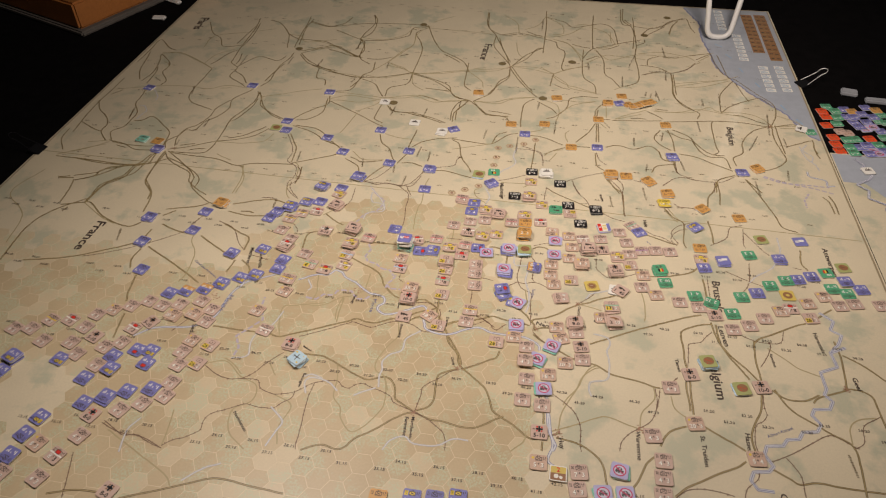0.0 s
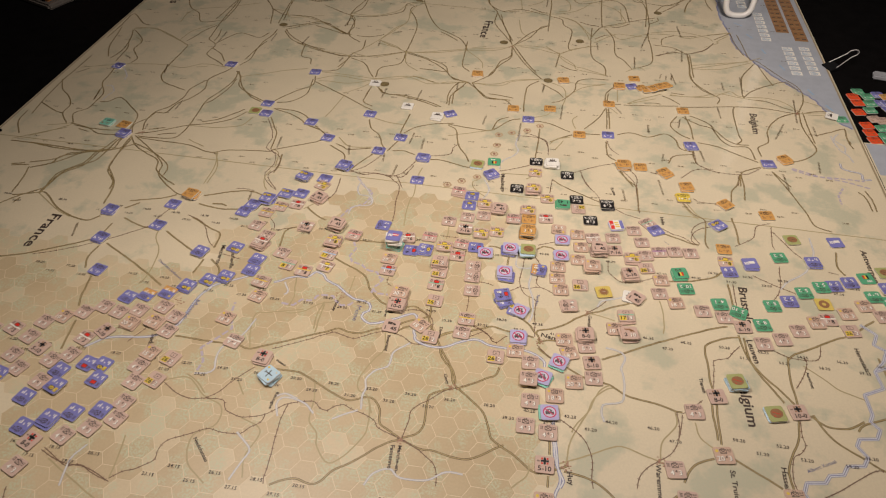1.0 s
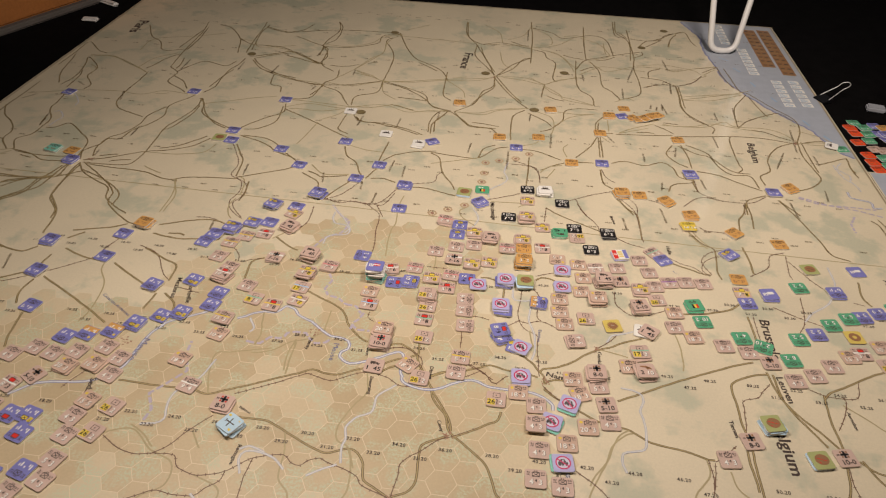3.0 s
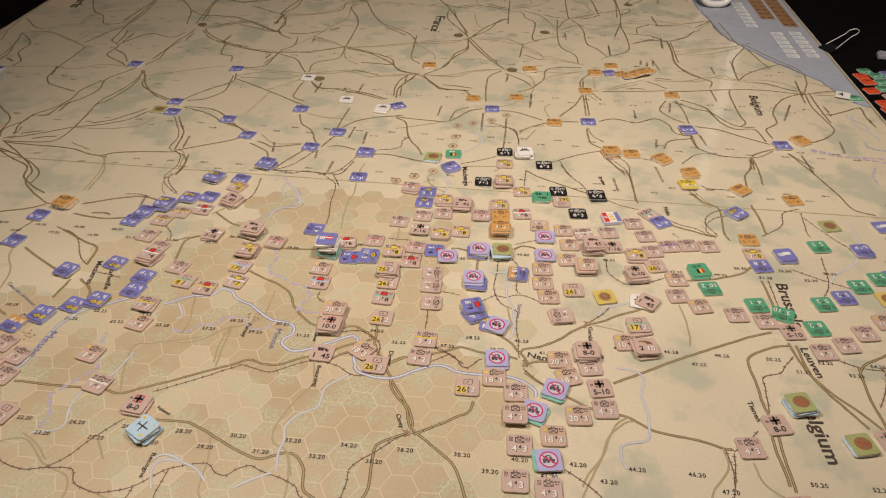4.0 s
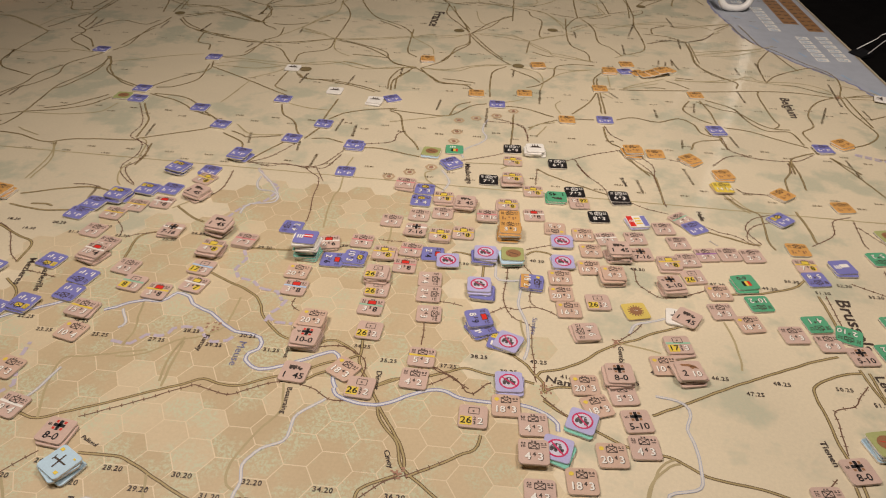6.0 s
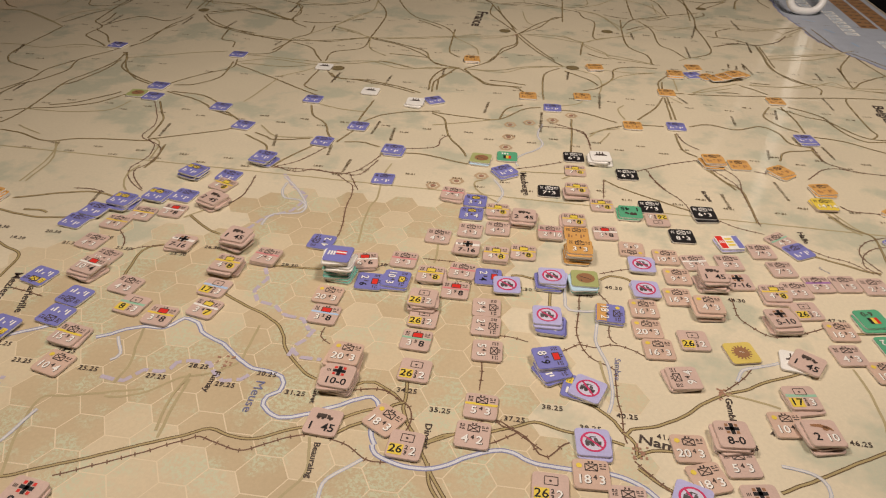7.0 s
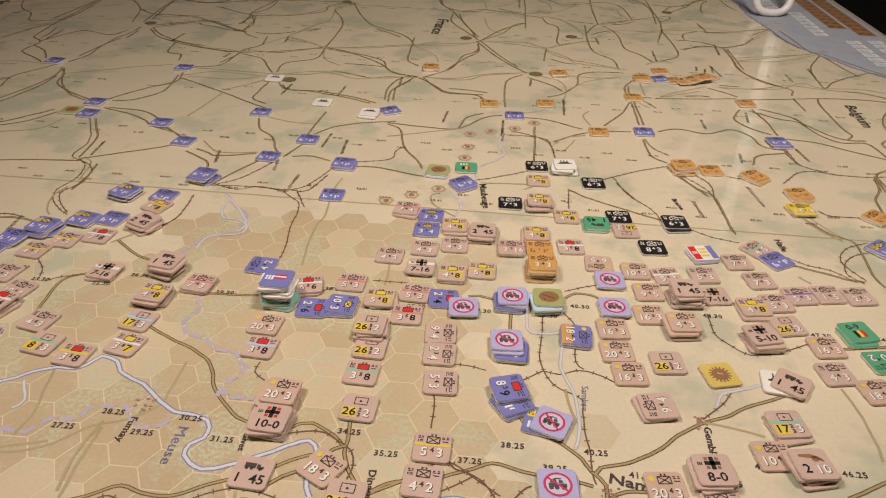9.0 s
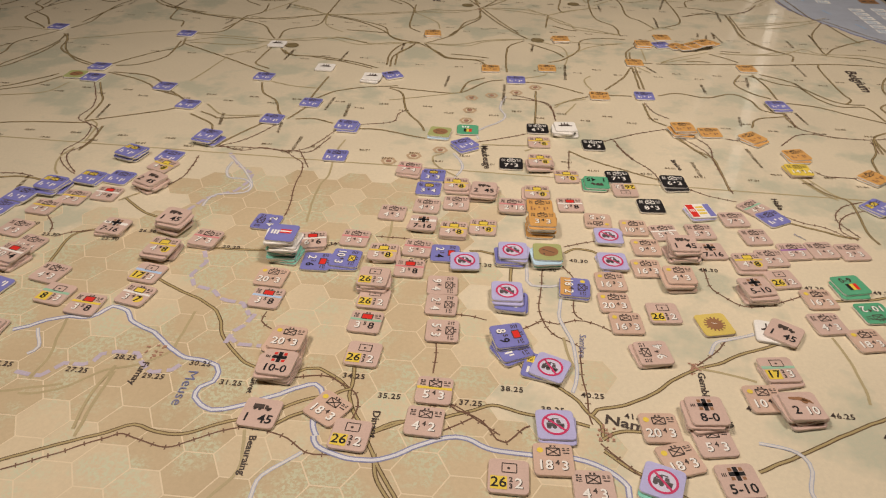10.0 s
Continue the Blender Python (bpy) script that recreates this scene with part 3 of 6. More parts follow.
printed("road", -553, 382, -540, 361, -523, 346, -512, 329, -511, 313, -496, 295)
printed("road", -547, 330, -522, 316, -511, 313)
printed("lane", -514, 288, -496, 294, -489, 297)
printed("road", -489, 297, -498, 311, -497, 318, -489, 327, -488, 345, -489, 361, -502, 382, -503, 399, -506, 417)
printed("road", -491, 296, -469, 291, -452, 282, -432, 283)
printed("road", -486, 293, -463, 290, -444, 290, -433, 292)
printed("lane", -522, 266, -505, 278, -489, 293)
printed("road", -514, 255, -483, 253, -446, 251, -423, 256, -422, 272, -422, 283)
printed("road", -493, 222, -470, 232, -462, 243, -445, 249, -426, 257)
printed("road", -487, 214, -471, 224, -467, 237, -449, 246)
printed("road", -453, 183, -455, 208, -446, 221, -438, 232, -436, 248, -431, 259)
printed("road", -391, 194, -394, 207, -408, 223, -412, 242, -412, 263, -412, 281)
printed("road", -413, 282, -402, 268, -385, 257, -367, 247, -361, 232, -347, 220, -332, 211)
printed("road", -405, 272, -381, 261, -360, 247, -351, 236, -350, 221)
printed("road", -407, 282, -379, 280, -348, 278, -321, 269, -306, 275, -290, 278, -259, 281)
printed("lane", -315, 270, -303, 247, -302, 219)
printed("road", -408, 285, -399, 284, -370, 287, -364, 299, -363, 316, -364, 340, -365, 365, -358, 386, -352, 414, -355, 435)
printed("road", -413, 288, -393, 296, -364, 313, -343, 320, -323, 332, -311, 350)
printed("lane", -364, 313, -340, 313, -323, 316, -307, 323, -301, 340)
printed("road", -417, 289, -422, 305, -413, 319, -410, 331, -399, 333, -395, 353, -385, 367, -378, 388, -382, 411, -370, 432, -364, 444)
printed("road", -408, 296, -413, 313, -411, 333, -401, 345, -394, 366, -394, 386, -384, 408)
printed("road", -422, 294, -427, 322, -442, 337, -458, 351, -467, 354, -474, 344, -483, 342)
printed("road", -443, 487, -443, 463, -444, 437, -442, 411, -432, 396, -415, 388, -399, 382)
printed("lane", -547, 412, -518, 422, -497, 429, -454, 435, -425, 432, -403, 445, -374, 442)
printed("road", -555, 490, -555, 525, -555, 562, -531, 539, -517, 533)
printed("road", -523, 439, -519, 464, -525, 496, -532, 517, -507, 491, -506, 467, -491, 446, -492, 433)
printed("road", -513, 434, -515, 465, -520, 480)
printed("lane", -533, 520, -506, 526, -484, 513, -459, 498, -443, 487)
printed("road", -508, 632, -488, 596, -469, 580, -454, 555, -427, 564)
printed("lane", -482, 549, -480, 587, -433, 607, -399, 624)
printed("road", -436, 658, -430, 622, -429, 588, -428, 557, -425, 521, -423, 508, -409, 494, -410, 470, -389, 454, -379, 445)
printed("road", -429, 639, -425, 599, -426, 561)
printed("road", -410, 486, -393, 473, -381, 455)
printed("road", -411, 497, -399, 522, -388, 532, -362, 524, -353, 539)
printed("lane", -460, 501, -454, 528, -433, 550)
printed("road", -359, 449, -352, 466, -353, 489, -352, 514, -347, 532, -346, 550)
printed("road", -358, 464, -353, 497, -348, 515)
printed("road", -351, 567, -355, 613, -357, 654, -359, 675)
printed("road", -347, 577, -354, 634, -352, 666)
printed("road", -361, 565, -374, 610, -399, 645, -417, 652)
printed("lane", -374, 610, -352, 604, -339, 588, -297, 602)
printed("road", -335, 552, -310, 570, -291, 579)
printed("road", -335, 547, -319, 526, -301, 516, -269, 506)
printed("road", -297, 513, -292, 485, -279, 480, -275, 466)
printed("lane", -349, 422, -323, 434, -300, 446, -275, 455)
printed("road", -357, 435, -347, 422, -341, 402, -322, 386, -301, 374)
printed("road", -354, 435, -338, 403, -320, 382, -304, 373)
printed("road", -350, 417, -351, 394, -359, 366, -365, 358)
printed("road", -260, 439, -257, 419, -272, 402, -285, 384, -291, 372)
printed("road", -261, 432, -258, 398, -271, 379, -285, 374)
printed("road", -281, 362, -258, 360, -243, 351, -234, 340, -218, 326, -209, 317)
printed("road", -284, 361, -262, 353, -247, 344, -239, 336, -221, 328)
printed("road", -281, 343, -272, 327, -264, 312, -261, 285)
printed("road", -260, 283, -238, 295, -218, 306, -211, 314)
printed("railway", -260, 283, -246, 272, -244, 253, -248, 242, -241, 230, -233, 222)
printed("road", -246, 278, -243, 258, -244, 246)
printed("road", -260, 451, -239, 458, -234, 481, -232, 500, -222, 515, -224, 540)
printed("lane", -258, 432, -235, 444, -204, 440, -190, 439)
printed("lane", -257, 450, -233, 449, -192, 445)
printed("road", -256, 426, -229, 410, -213, 400, -190, 385, -175, 376)
printed("lane", -215, 407, -199, 423, -192, 434)
printed("lane", -214, 403, -220, 367, -223, 354)
printed("road", -188, 432, -190, 405, -189, 392, -177, 384)
printed("road", -174, 358, -168, 341, -156, 329, -150, 314, -145, 305)
printed("road", -202, 302, -184, 289, -180, 274)
printed("road", -197, 306, -187, 301, -181, 298, -159, 304)
printed("road", -171, 261, -164, 277, -154, 295)
printed("railway", -169, 262, -157, 272, -145, 294)
printed("lane", -169, 361, -152, 355, -134, 353)
printed("road", -135, 330, -134, 353, -132, 375)
printed("road", -141, 302, -134, 322)
printed("road", -136, 303, -125, 305, -112, 300)
printed("road", -131, 337, -121, 350, -105, 359, -82, 365)
printed("road", -103, 294, -83, 295, -66, 290, -54, 287)
printed("railway", -98, 300, -77, 307, -75, 319, -71, 326)
printed("railway", -109, 282, -116, 262, -127, 261, -149, 262, -171, 261)
printed("railway", -122, 261, -113, 243)
printed("road", -181, 427, -172, 415, -152, 412, -125, 404, -105, 395)
printed("road", -96, 403, -97, 429, -90, 451, -78, 456)
printed("road", -90, 404, -91, 430, -83, 445)
printed("road", -353, 655, -325, 644, -310, 647, -274, 661, -243, 668, -195, 671, -171, 668)
printed("road", -306, 634, -264, 609, -244, 607, -222, 612, -195, 631, -193, 657, -171, 668)
printed("road", -264, 609, -251, 635, -253, 676, -262, 696)
printed("lane", -334, 595, -309, 588, -281, 572, -249, 552)
printed("road", -264, 609, -253, 596, -249, 552, -230, 533)
printed("lane", -324, 563, -299, 583)
printed("road", -309, 518, -284, 506, -264, 499, -234, 494, -204, 500, -179, 511, -166, 518)
printed("road", -231, 494, -240, 465)
printed("lane", -222, 515, -207, 543, -193, 581, -182, 601, -185, 639)
printed("road", -230, 490, -210, 479, -198, 458, -192, 448)
printed("road", -166, 518, -167, 487, -188, 472, -189, 449)
printed("road", -166, 518, -165, 552, -166, 587, -173, 613, -185, 639, -180, 654)
printed("road", -166, 518, -135, 504, -112, 490, -102, 466, -77, 453)
printed("lane", -166, 518, -160, 488, -143, 472)
printed("lane", -207, 543, -183, 531, -166, 518, -131, 521, -98, 532, -56, 540, -36, 556)
printed("lane", -191, 443, -154, 456, -125, 444, -100, 452, -77, 453)
printed("road", -172, 672, -156, 626, -139, 592, -122, 578, -105, 564, -96, 549, -91, 533)
printed("road", -94, 558, -93, 525, -91, 494, -81, 481)
printed("lane", -91, 533, -71, 510, -66, 492)
printed("road", -87, 733, -81, 681, -59, 655, -36, 660)
printed("road", -66, 650, -65, 616, -49, 584, -37, 561)
printed("road", -60, 645, -52, 610, -37, 569)
printed("road", -36, 556, -36, 528, -47, 511, -54, 479, -74, 454)
printed("lane", -170, 662, -130, 660, -75, 656)
printed("lane", -166, 684, -137, 711)
printed("road", -77, 453, -62, 436, -52, 425, -26, 423)
printed("lane", -74, 454, -42, 453, -26, 466, 3, 476)
printed("road", -36, 552, -23, 523, -8, 496, 6, 477)
printed("road", -34, 556, -16, 517, -1, 490)
printed("road", 3, 472, -9, 455, -10, 419, -9, 401)
printed("lane", 16, 471, 32, 461, 36, 441, 33, 421)
printed("road", 84, 488, 62, 487, 48, 478, 45, 456, 33, 434, 21, 425)
printed("lane", 81, 477, 55, 465, 36, 441)
printed("lane", 35, 475, 61, 473, 81, 477)
printed("road", -87, 362, -57, 358, -39, 359, -23, 380, -11, 386)
printed("road", -39, 359, -35, 378, -24, 388)
printed("lane", -84, 340, -62, 349, -39, 359)
printed("road", 1, 384, 19, 382, 43, 369)
printed("lane", 21, 419, 18, 400, 1, 390)
printed("road", 11, 369, 11, 341, 10, 314)
printed("railway", -12, 353, 11, 352, 20, 346, 23, 322)
printed("road", 23, 346, 34, 356, 46, 364)
printed("lane", 29, 333, 37, 351)
printed("road", 58, 377, 73, 402, 81, 424)
printed("lane", 86, 425, 94, 414)
printed("road", 82, 424, 82, 382)
printed("road", 84, 425, 85, 382)
printed("road", 58, 368, 75, 369)
printed("road", 93, 372, 107, 378, 125, 373, 143, 382, 153, 373, 157, 357, 171, 352)
printed("railway", 82, 359, 86, 344, 94, 335)
printed("road", 81, 357, 83, 333, 91, 324)
printed("road", -87, 360, -77, 352, -71, 326, -60, 307, -56, 297)
printed("railway", -24, 286, -11, 292, 5, 301)
printed("lane", -21, 283, 6, 285)
printed("railway", 49, 296, 71, 310, 90, 319)
printed("railway", 57, 293, 65, 275)
printed("road", 95, 309, 100, 296, 107, 283)
printed("railway", 104, 311, 111, 298, 110, 283)
printed("road", 84, 457, 82, 437)
printed("road", 101, 434, 129, 437, 161, 442)
printed("lane", 105, 437, 137, 454)
printed("lane", -61, 727, -39, 700, -33, 665)
printed("road", -59, 655, -33, 665, 2, 653, 6, 659)
printed("road", 3, 752, 6, 689, 6, 650, 6, 604)
printed("lane", -26, 678, -7, 696, 3, 730)
printed("road", 3, 730, 32, 715, 48, 698, 87, 716, 106, 700, 112, 649)
printed("lane", 3, 730, 28, 704, 32, 674, 17, 667)
printed("road", 6, 650, 22, 643, 26, 626, 37, 610, 34, 566, 38, 554)
printed("lane", 18, 652, 40, 641, 55, 614, 63, 597)
printed("road", 76, 746, 75, 683, 76, 627)
printed("road", 63, 624, 62, 572, 65, 540, 79, 520, 81, 498)
printed("road", 63, 597, 74, 626, 93, 639, 116, 653, 147, 669)
printed("lane", 66, 581, 92, 609, 106, 611, 149, 606)
printed("road", 81, 624, 91, 595, 93, 554, 103, 540, 112, 519)
printed("lane", 6, 561, 24, 545, 41, 560, 69, 573)
printed("road", 24, 545, 21, 509)
printed("lane", 24, 540, 42, 520, 48, 507, 81, 498)
printed("road", -36, 556, -16, 582, -4, 614, 7, 622)
printed("lane", -34, 632, -28, 597, -16, 582)
printed("lane", -36, 556, -1, 559, 24, 545)
printed("road", 118, 776, 119, 723, 134, 716)
printed("road", 136, 747, 137, 696, 138, 648, 135, 612, 138, 571, 136, 539, 119, 523)
printed("road", 138, 648, 150, 660, 150, 670)
printed("road", 134, 716, 161, 711, 182, 726, 200, 746, 217, 754, 221, 723, 226, 705)
printed("lane", 188, 691, 193, 718, 204, 747)
printed("lane", 139, 622, 173, 632, 208, 622, 217, 611)
printed("road", 151, 590, 153, 607, 168, 619)
printed("road", 141, 588, 165, 584, 181, 571, 203, 584, 217, 606)
printed("road", 181, 571, 182, 548, 181, 510, 190, 484, 208, 468, 205, 454)
printed("road", 184, 567, 184, 511)
printed("lane", 184, 541, 219, 552, 254, 562)
printed("lane", 180, 532, 217, 537, 257, 560)
printed("road", 249, 635, 252, 610, 256, 570, 265, 564, 285, 531, 302, 506, 302, 479, 292, 451)
printed("road", 261, 560, 241, 522, 236, 486, 236, 473)
printed("road", 263, 556, 270, 521, 274, 507)
printed("road", 236, 473, 249, 491, 274, 510, 289, 517, 301, 501)
printed("lane", 153, 464, 182, 465, 201, 469, 222, 484, 233, 475, 264, 476, 281, 468, 292, 451)
printed("road", 163, 440, 192, 445, 223, 451, 254, 453, 289, 447)
printed("road", 167, 422, 171, 398, 172, 376)
printed("road", 158, 420, 150, 401, 158, 385, 168, 377)
printed("road", 164, 419, 181, 406, 194, 401, 206, 382, 216, 375, 228, 375)
printed("road", 194, 401, 200, 381, 210, 370, 227, 370, 231, 349)
printed("road", 223, 451, 220, 438, 220, 396, 222, 383, 216, 375)
printed("road", 176, 371, 195, 367, 213, 356, 233, 345)
printed("road", 172, 365, 169, 348, 171, 333)
printed("road", 170, 349, 150, 342, 143, 328)
printed("road", 238, 356, 237, 372, 249, 385, 252, 408, 268, 435, 292, 451)
printed("road", 292, 451, 290, 421, 294, 393, 295, 375, 280, 358, 264, 350)
printed("road", 296, 452, 296, 416, 297, 390)
printed("road", 291, 447, 315, 457, 330, 455)
printed("lane", 301, 447, 319, 448, 328, 442)
printed("road", 300, 405, 316, 414, 333, 423, 332, 406, 334, 395)
printed("stream", 325, 413, 318, 401, 326, 388, 323, 377)
printed("frontier", 265, 340, 289, 330, 315, 330, 331, 329)
printed("railway", 176, 324, 199, 320, 218, 322, 234, 335)
printed("railway", 154, 305, 167, 320, 176, 324)
printed("road", 234, 337, 216, 326, 212, 316, 210, 301)
printed("railway", 210, 318, 208, 301)
printed("road", 244, 331, 252, 318, 258, 308)
printed("railway", -78, 87, -72, 89, -66, 89, -60, 86, -55, 82, -53, 76, -54, 70)
printed("road", -79, 65, -75, 69, -70, 72, -65, 76, -61, 82, -57, 84)
printed("lane", 19, 120, 21, 108, 24, 101)
printed("road", -470, 160, -468, 168, -468, 168)
printed("road", -362, 170, -356, 176, -352, 180)
printed("lane", -331, 278, -343, 283, -352, 288)
printed("road", -284, 190, -275, 191, -270, 189)
printed("railway", -326, 158, -324, 166, -321, 175, -320, 180)
printed("road", -509, 217, -501, 219, -497, 221)
printed("road", -508, 215, -498, 217, -491, 218)
printed("road", -492, 345, -496, 363, -497, 367)
printed("road", -477, 287, -464, 284, -464, 284)
printed("road", -535, 269, -549, 289, -552, 305, -552, 312)
printed("road", -545, 399, -538, 408, -535, 412)
printed("lane", -409, 436, -398, 439, -396, 441)
printed("road", -450, 499, -445, 511, -440, 529, -433, 542, -429, 547)
printed("road", -528, 443, -540, 468, -545, 490, -549, 511, -552, 522)
printed("road", -419, 537, -415, 518, -415, 505)
printed("road", -388, 290, -380, 294, -370, 296, -370, 296)
printed("road", -402, 298, -393, 302, -386, 304)
printed("road", -352, 322, -343, 326, -335, 331, -328, 339, -321, 347, -316, 354)
printed("road", -342, 557, -330, 562, -328, 564)
printed("road", -299, 569, -285, 564, -271, 558, -257, 552, -257, 552)
printed("road", -238, 550, -226, 549, -215, 552, -204, 559, -204, 559)
printed("road", -194, 564, -183, 571, -183, 571)
printed("lane", -253, 429, -241, 430, -230, 429, -218, 429, -208, 432, -198, 437, -198, 437)
printed("lane", -205, 534, -192, 530, -183, 527)
printed("lane", -86, 541, -75, 546, -69, 548)
printed("road", -132, 579, -119, 569, -107, 558, -107, 558)
printed("road", -141, 478, -129, 477, -117, 476, -108, 475)
printed("road", -146, 459, -134, 455, -122, 450, -119, 450)
printed("road", -52, 433, -41, 432, -31, 430, -23, 428)
printed("road", -22, 672, -9, 663, -2, 659)
printed("road", 47, 639, 59, 633, 72, 630, 72, 630)
printed("road", 89, 629, 101, 634, 113, 645, 113, 645)
printed("lane", 49, 705, 62, 711, 68, 712)
printed("lane", 101, 691, 102, 659, 103, 652)
printed("road", 67, 592, 80, 605, 85, 606)
printed("road", 27, 514, 38, 506, 47, 504)
printed("road", 123, 737, 133, 719, 133, 719)
printed("road", 157, 689, 171, 706, 183, 721, 183, 721)
printed("road", 174, 617, 186, 619, 196, 621)
printed("road", 211, 627, 223, 632, 235, 637, 241, 640)
printed("road", 142, 559, 154, 566, 166, 571, 172, 572)
printed("road", 219, 616, 231, 628, 241, 638)
printed("road", 241, 638, 243, 614, 247, 590, 251, 577)
printed("road", 155, 470, 165, 469, 170, 469)
printed("road", 249, 470, 259, 469, 268, 464, 277, 458, 286, 454, 286, 454)
printed("road", 87, 434, 98, 435, 98, 435)
printed("road", 124, 442, 135, 444, 142, 443)
printed("road", 145, 462, 154, 455, 163, 446, 163, 446)
printed("road", 172, 423, 181, 418, 190, 411, 195, 403)
printed("road", 7, 466, 17, 458, 27, 449, 33, 439)
printed("frontier", -118, 127, -110, 126, -105, 119)
printed("frontier", -109, 106, -104, 102, -95, 102)

printed("lane", 154, 466, 169, 464, 188, 468, 208, 477, 233, 472, 257, 468)
printed("road", 80, 433, 81, 454, 88, 469, 94, 475)
printed("lane", 94, 470, 94, 439)
printed("lane", 105, 438, 118, 449, 137, 461, 144, 466)
printed("road", 212, 321, 207, 303, 200, 290, 198, 274)
printed("road", 213, 321, 213, 299, 211, 279)
printed("railway", 123, 310, 132, 308, 142, 310)
printed("frontier", 264, 338, 279, 331, 294, 329, 314, 325, 333, 318)
printed("road", 334, 425, 332, 401, 334, 386)
printed("stream", 316, 408, 317, 394, 320, 381, 326, 372, 328, 360)
printed("river", 314, 357, 315, 347, 330, 342, 330, 332, 338, 333)
printed("frontier", 307, 314, 300, 301, 300, 288)
printed("road", 327, 313, 330, 300, 330, 282)
printed("road", 320, 310, 325, 302, 326, 282)
printed("lane", 299, 477, 318, 468, 330, 455, 336, 446)
printed("lane", 290, 447, 315, 454, 331, 453)
printed("road", -354, 659, -335, 650, -318, 646, -301, 658, -294, 682)
printed("road", -374, 610, -353, 595, -334, 595, -310, 592, -281, 572, -253, 551)
printed("road", -333, 561, -312, 573, -291, 581, -263, 561, -247, 551)
printed("road", -335, 552, -322, 535, -302, 519, -276, 505, -248, 494, -238, 493)
printed("lane", -268, 501, -246, 499, -232, 494)
printed("road", -281, 572, -253, 553, -245, 551)
printed("lane", -261, 614, -230, 612, -203, 630, -192, 652, -167, 669)
printed("road", -262, 696, -254, 665, -261, 629, -263, 609)
printed("road", -261, 608, -249, 579, -252, 553)
printed("road", -261, 608, -259, 577)
printed("lane", -207, 542, -192, 576, -182, 602, -183, 630, -179, 650, -169, 665)
printed("lane", -233, 503, -203, 497, -172, 513, -138, 522, -98, 535, -43, 549)
printed("lane", -202, 539, -182, 527, -167, 517)
printed("road", -164, 514, -135, 501, -111, 480, -98, 461, -81, 456)
printed("lane", -194, 445, -165, 448, -141, 458, -119, 448, -100, 449, -81, 457)
printed("road", -177, 423, -168, 413, -146, 413, -119, 405, -101, 396)
printed("road", -80, 456, -88, 435, -94, 421, -93, 400)
printed("road", -74, 454, -61, 432, -52, 423, -32, 422, -24, 413)
printed("lane", -74, 454, -48, 456, -23, 470, 8, 477)
printed("road", -36, 546, -35, 524, -46, 503, -57, 476)
printed("road", -37, 559, -46, 593, -61, 636, -67, 654, -80, 681, -85, 733)
printed("lane", -34, 653, -13, 661, 10, 658, 40, 672, 64, 705, 79, 708)
printed("road", -33, 560, -17, 594, 0, 615, 5, 620)
printed("lane", 71, 703, 94, 687, 105, 660, 104, 643, 78, 627)
printed("road", 122, 778, 121, 734, 133, 711, 136, 684, 133, 638)
printed("lane", 79, 624, 90, 608, 102, 597, 136, 618, 172, 620, 186, 614, 216, 630, 245, 640)
printed("lane", 204, 592, 224, 608, 221, 610, 238, 631)
printed("railway", 145, 559, 164, 573, 179, 569, 203, 584, 216, 603)
printed("road", 181, 571, 181, 540, 180, 510, 188, 491, 202, 474)
printed("lane", 183, 533, 212, 545, 248, 561, 270, 575)
printed("lane", 18, 652, 41, 638, 55, 608, 60, 589)
printed("lane", -26, 555, -1, 551, 21, 544, 34, 553, 62, 572)
printed("lane", 22, 540, 31, 526, 45, 514, 55, 511, 82, 498)
printed("road", 148, 689, 161, 711, 177, 717, 191, 740, 213, 753)
printed("road", 187, 695, 194, 724, 204, 743)
printed("lane", 105, 512, 119, 524, 128, 519)
printed("stream", -482, 346, -481, 357, -479, 366, -488, 378, -494, 376)
printed("stream", -501, 411, -497, 421, -482, 403, -480, 393)
printed("lane", -446, 490, -465, 503, -491, 519, -511, 525, -533, 524)
printed("road", -438, 566, -436, 587, -432, 630)
printed("lane", -518, 497, -507, 488, -505, 472)
printed("lane", 49, 376, 45, 392, 50, 402)
printed("lane", 4, 278, 14, 287)

printed("railway", -176, 249, -175, 235, -175, 225, -179, 215)
printed("lane", -197, 318, -185, 305, -175, 303, -158, 306)
printed("stream", -155, 244, -155, 235, -151, 227, -143, 226, -137, 221, -137, 214, -143, 211, -151, 209, -154, 203, -154, 197)
printed("railway", -271, 216, -262, 217, -252, 215)
printed("lane", -241, 219, -246, 225, -250, 238, -248, 249)
printed("lane", -43, 268, -47, 265, -46, 257, -39, 249, -32, 243)
printed("stream", -9, 356, -12, 337, -8, 325, -13, 314, -20, 307, -25, 298, -23, 290)
printed("railway", -4, 359, 5, 356, 17, 348, 21, 340, 23, 328)
printed("lane", 23, 342, 30, 353, 44, 359)
printed("railway", 170, 353, 171, 341, 172, 331, 184, 323)
printed("lane", 152, 265, 157, 253, 165, 243)
printed("railway", 163, 274, 168, 269, 180, 269, 187, 268)
printed("railway", -23, 82, -19, 78, -15, 77, -10, 74, -5, 67, -2, 66, 1, 69, 4, 73, 6, 74)
printed("stream", -192, 59, -194, 50, -196, 42, -198, 38)
printed("stream", -206, 31, -208, 23, -207, 14, -205, 6, -209, 2, -218, -0)
printed("lane", -144, 86, -146, 70, -144, 56)
printed("stream", -183, 102, -177, 92, -179, 88)
printed("lane", -184, -0, -175, -12)
printed("lane", -223, -1, -212, -7, -203, -15)
printed("stream", -151, -9, -146, -6, -136, -9)
printed("stream", 81, 75, 88, 74, 94, 71, 95, 65, 92, 57, 94, 48, 94, 35, 92, 27, 85, 24, 79, 22, 78, 15, 80, 8)
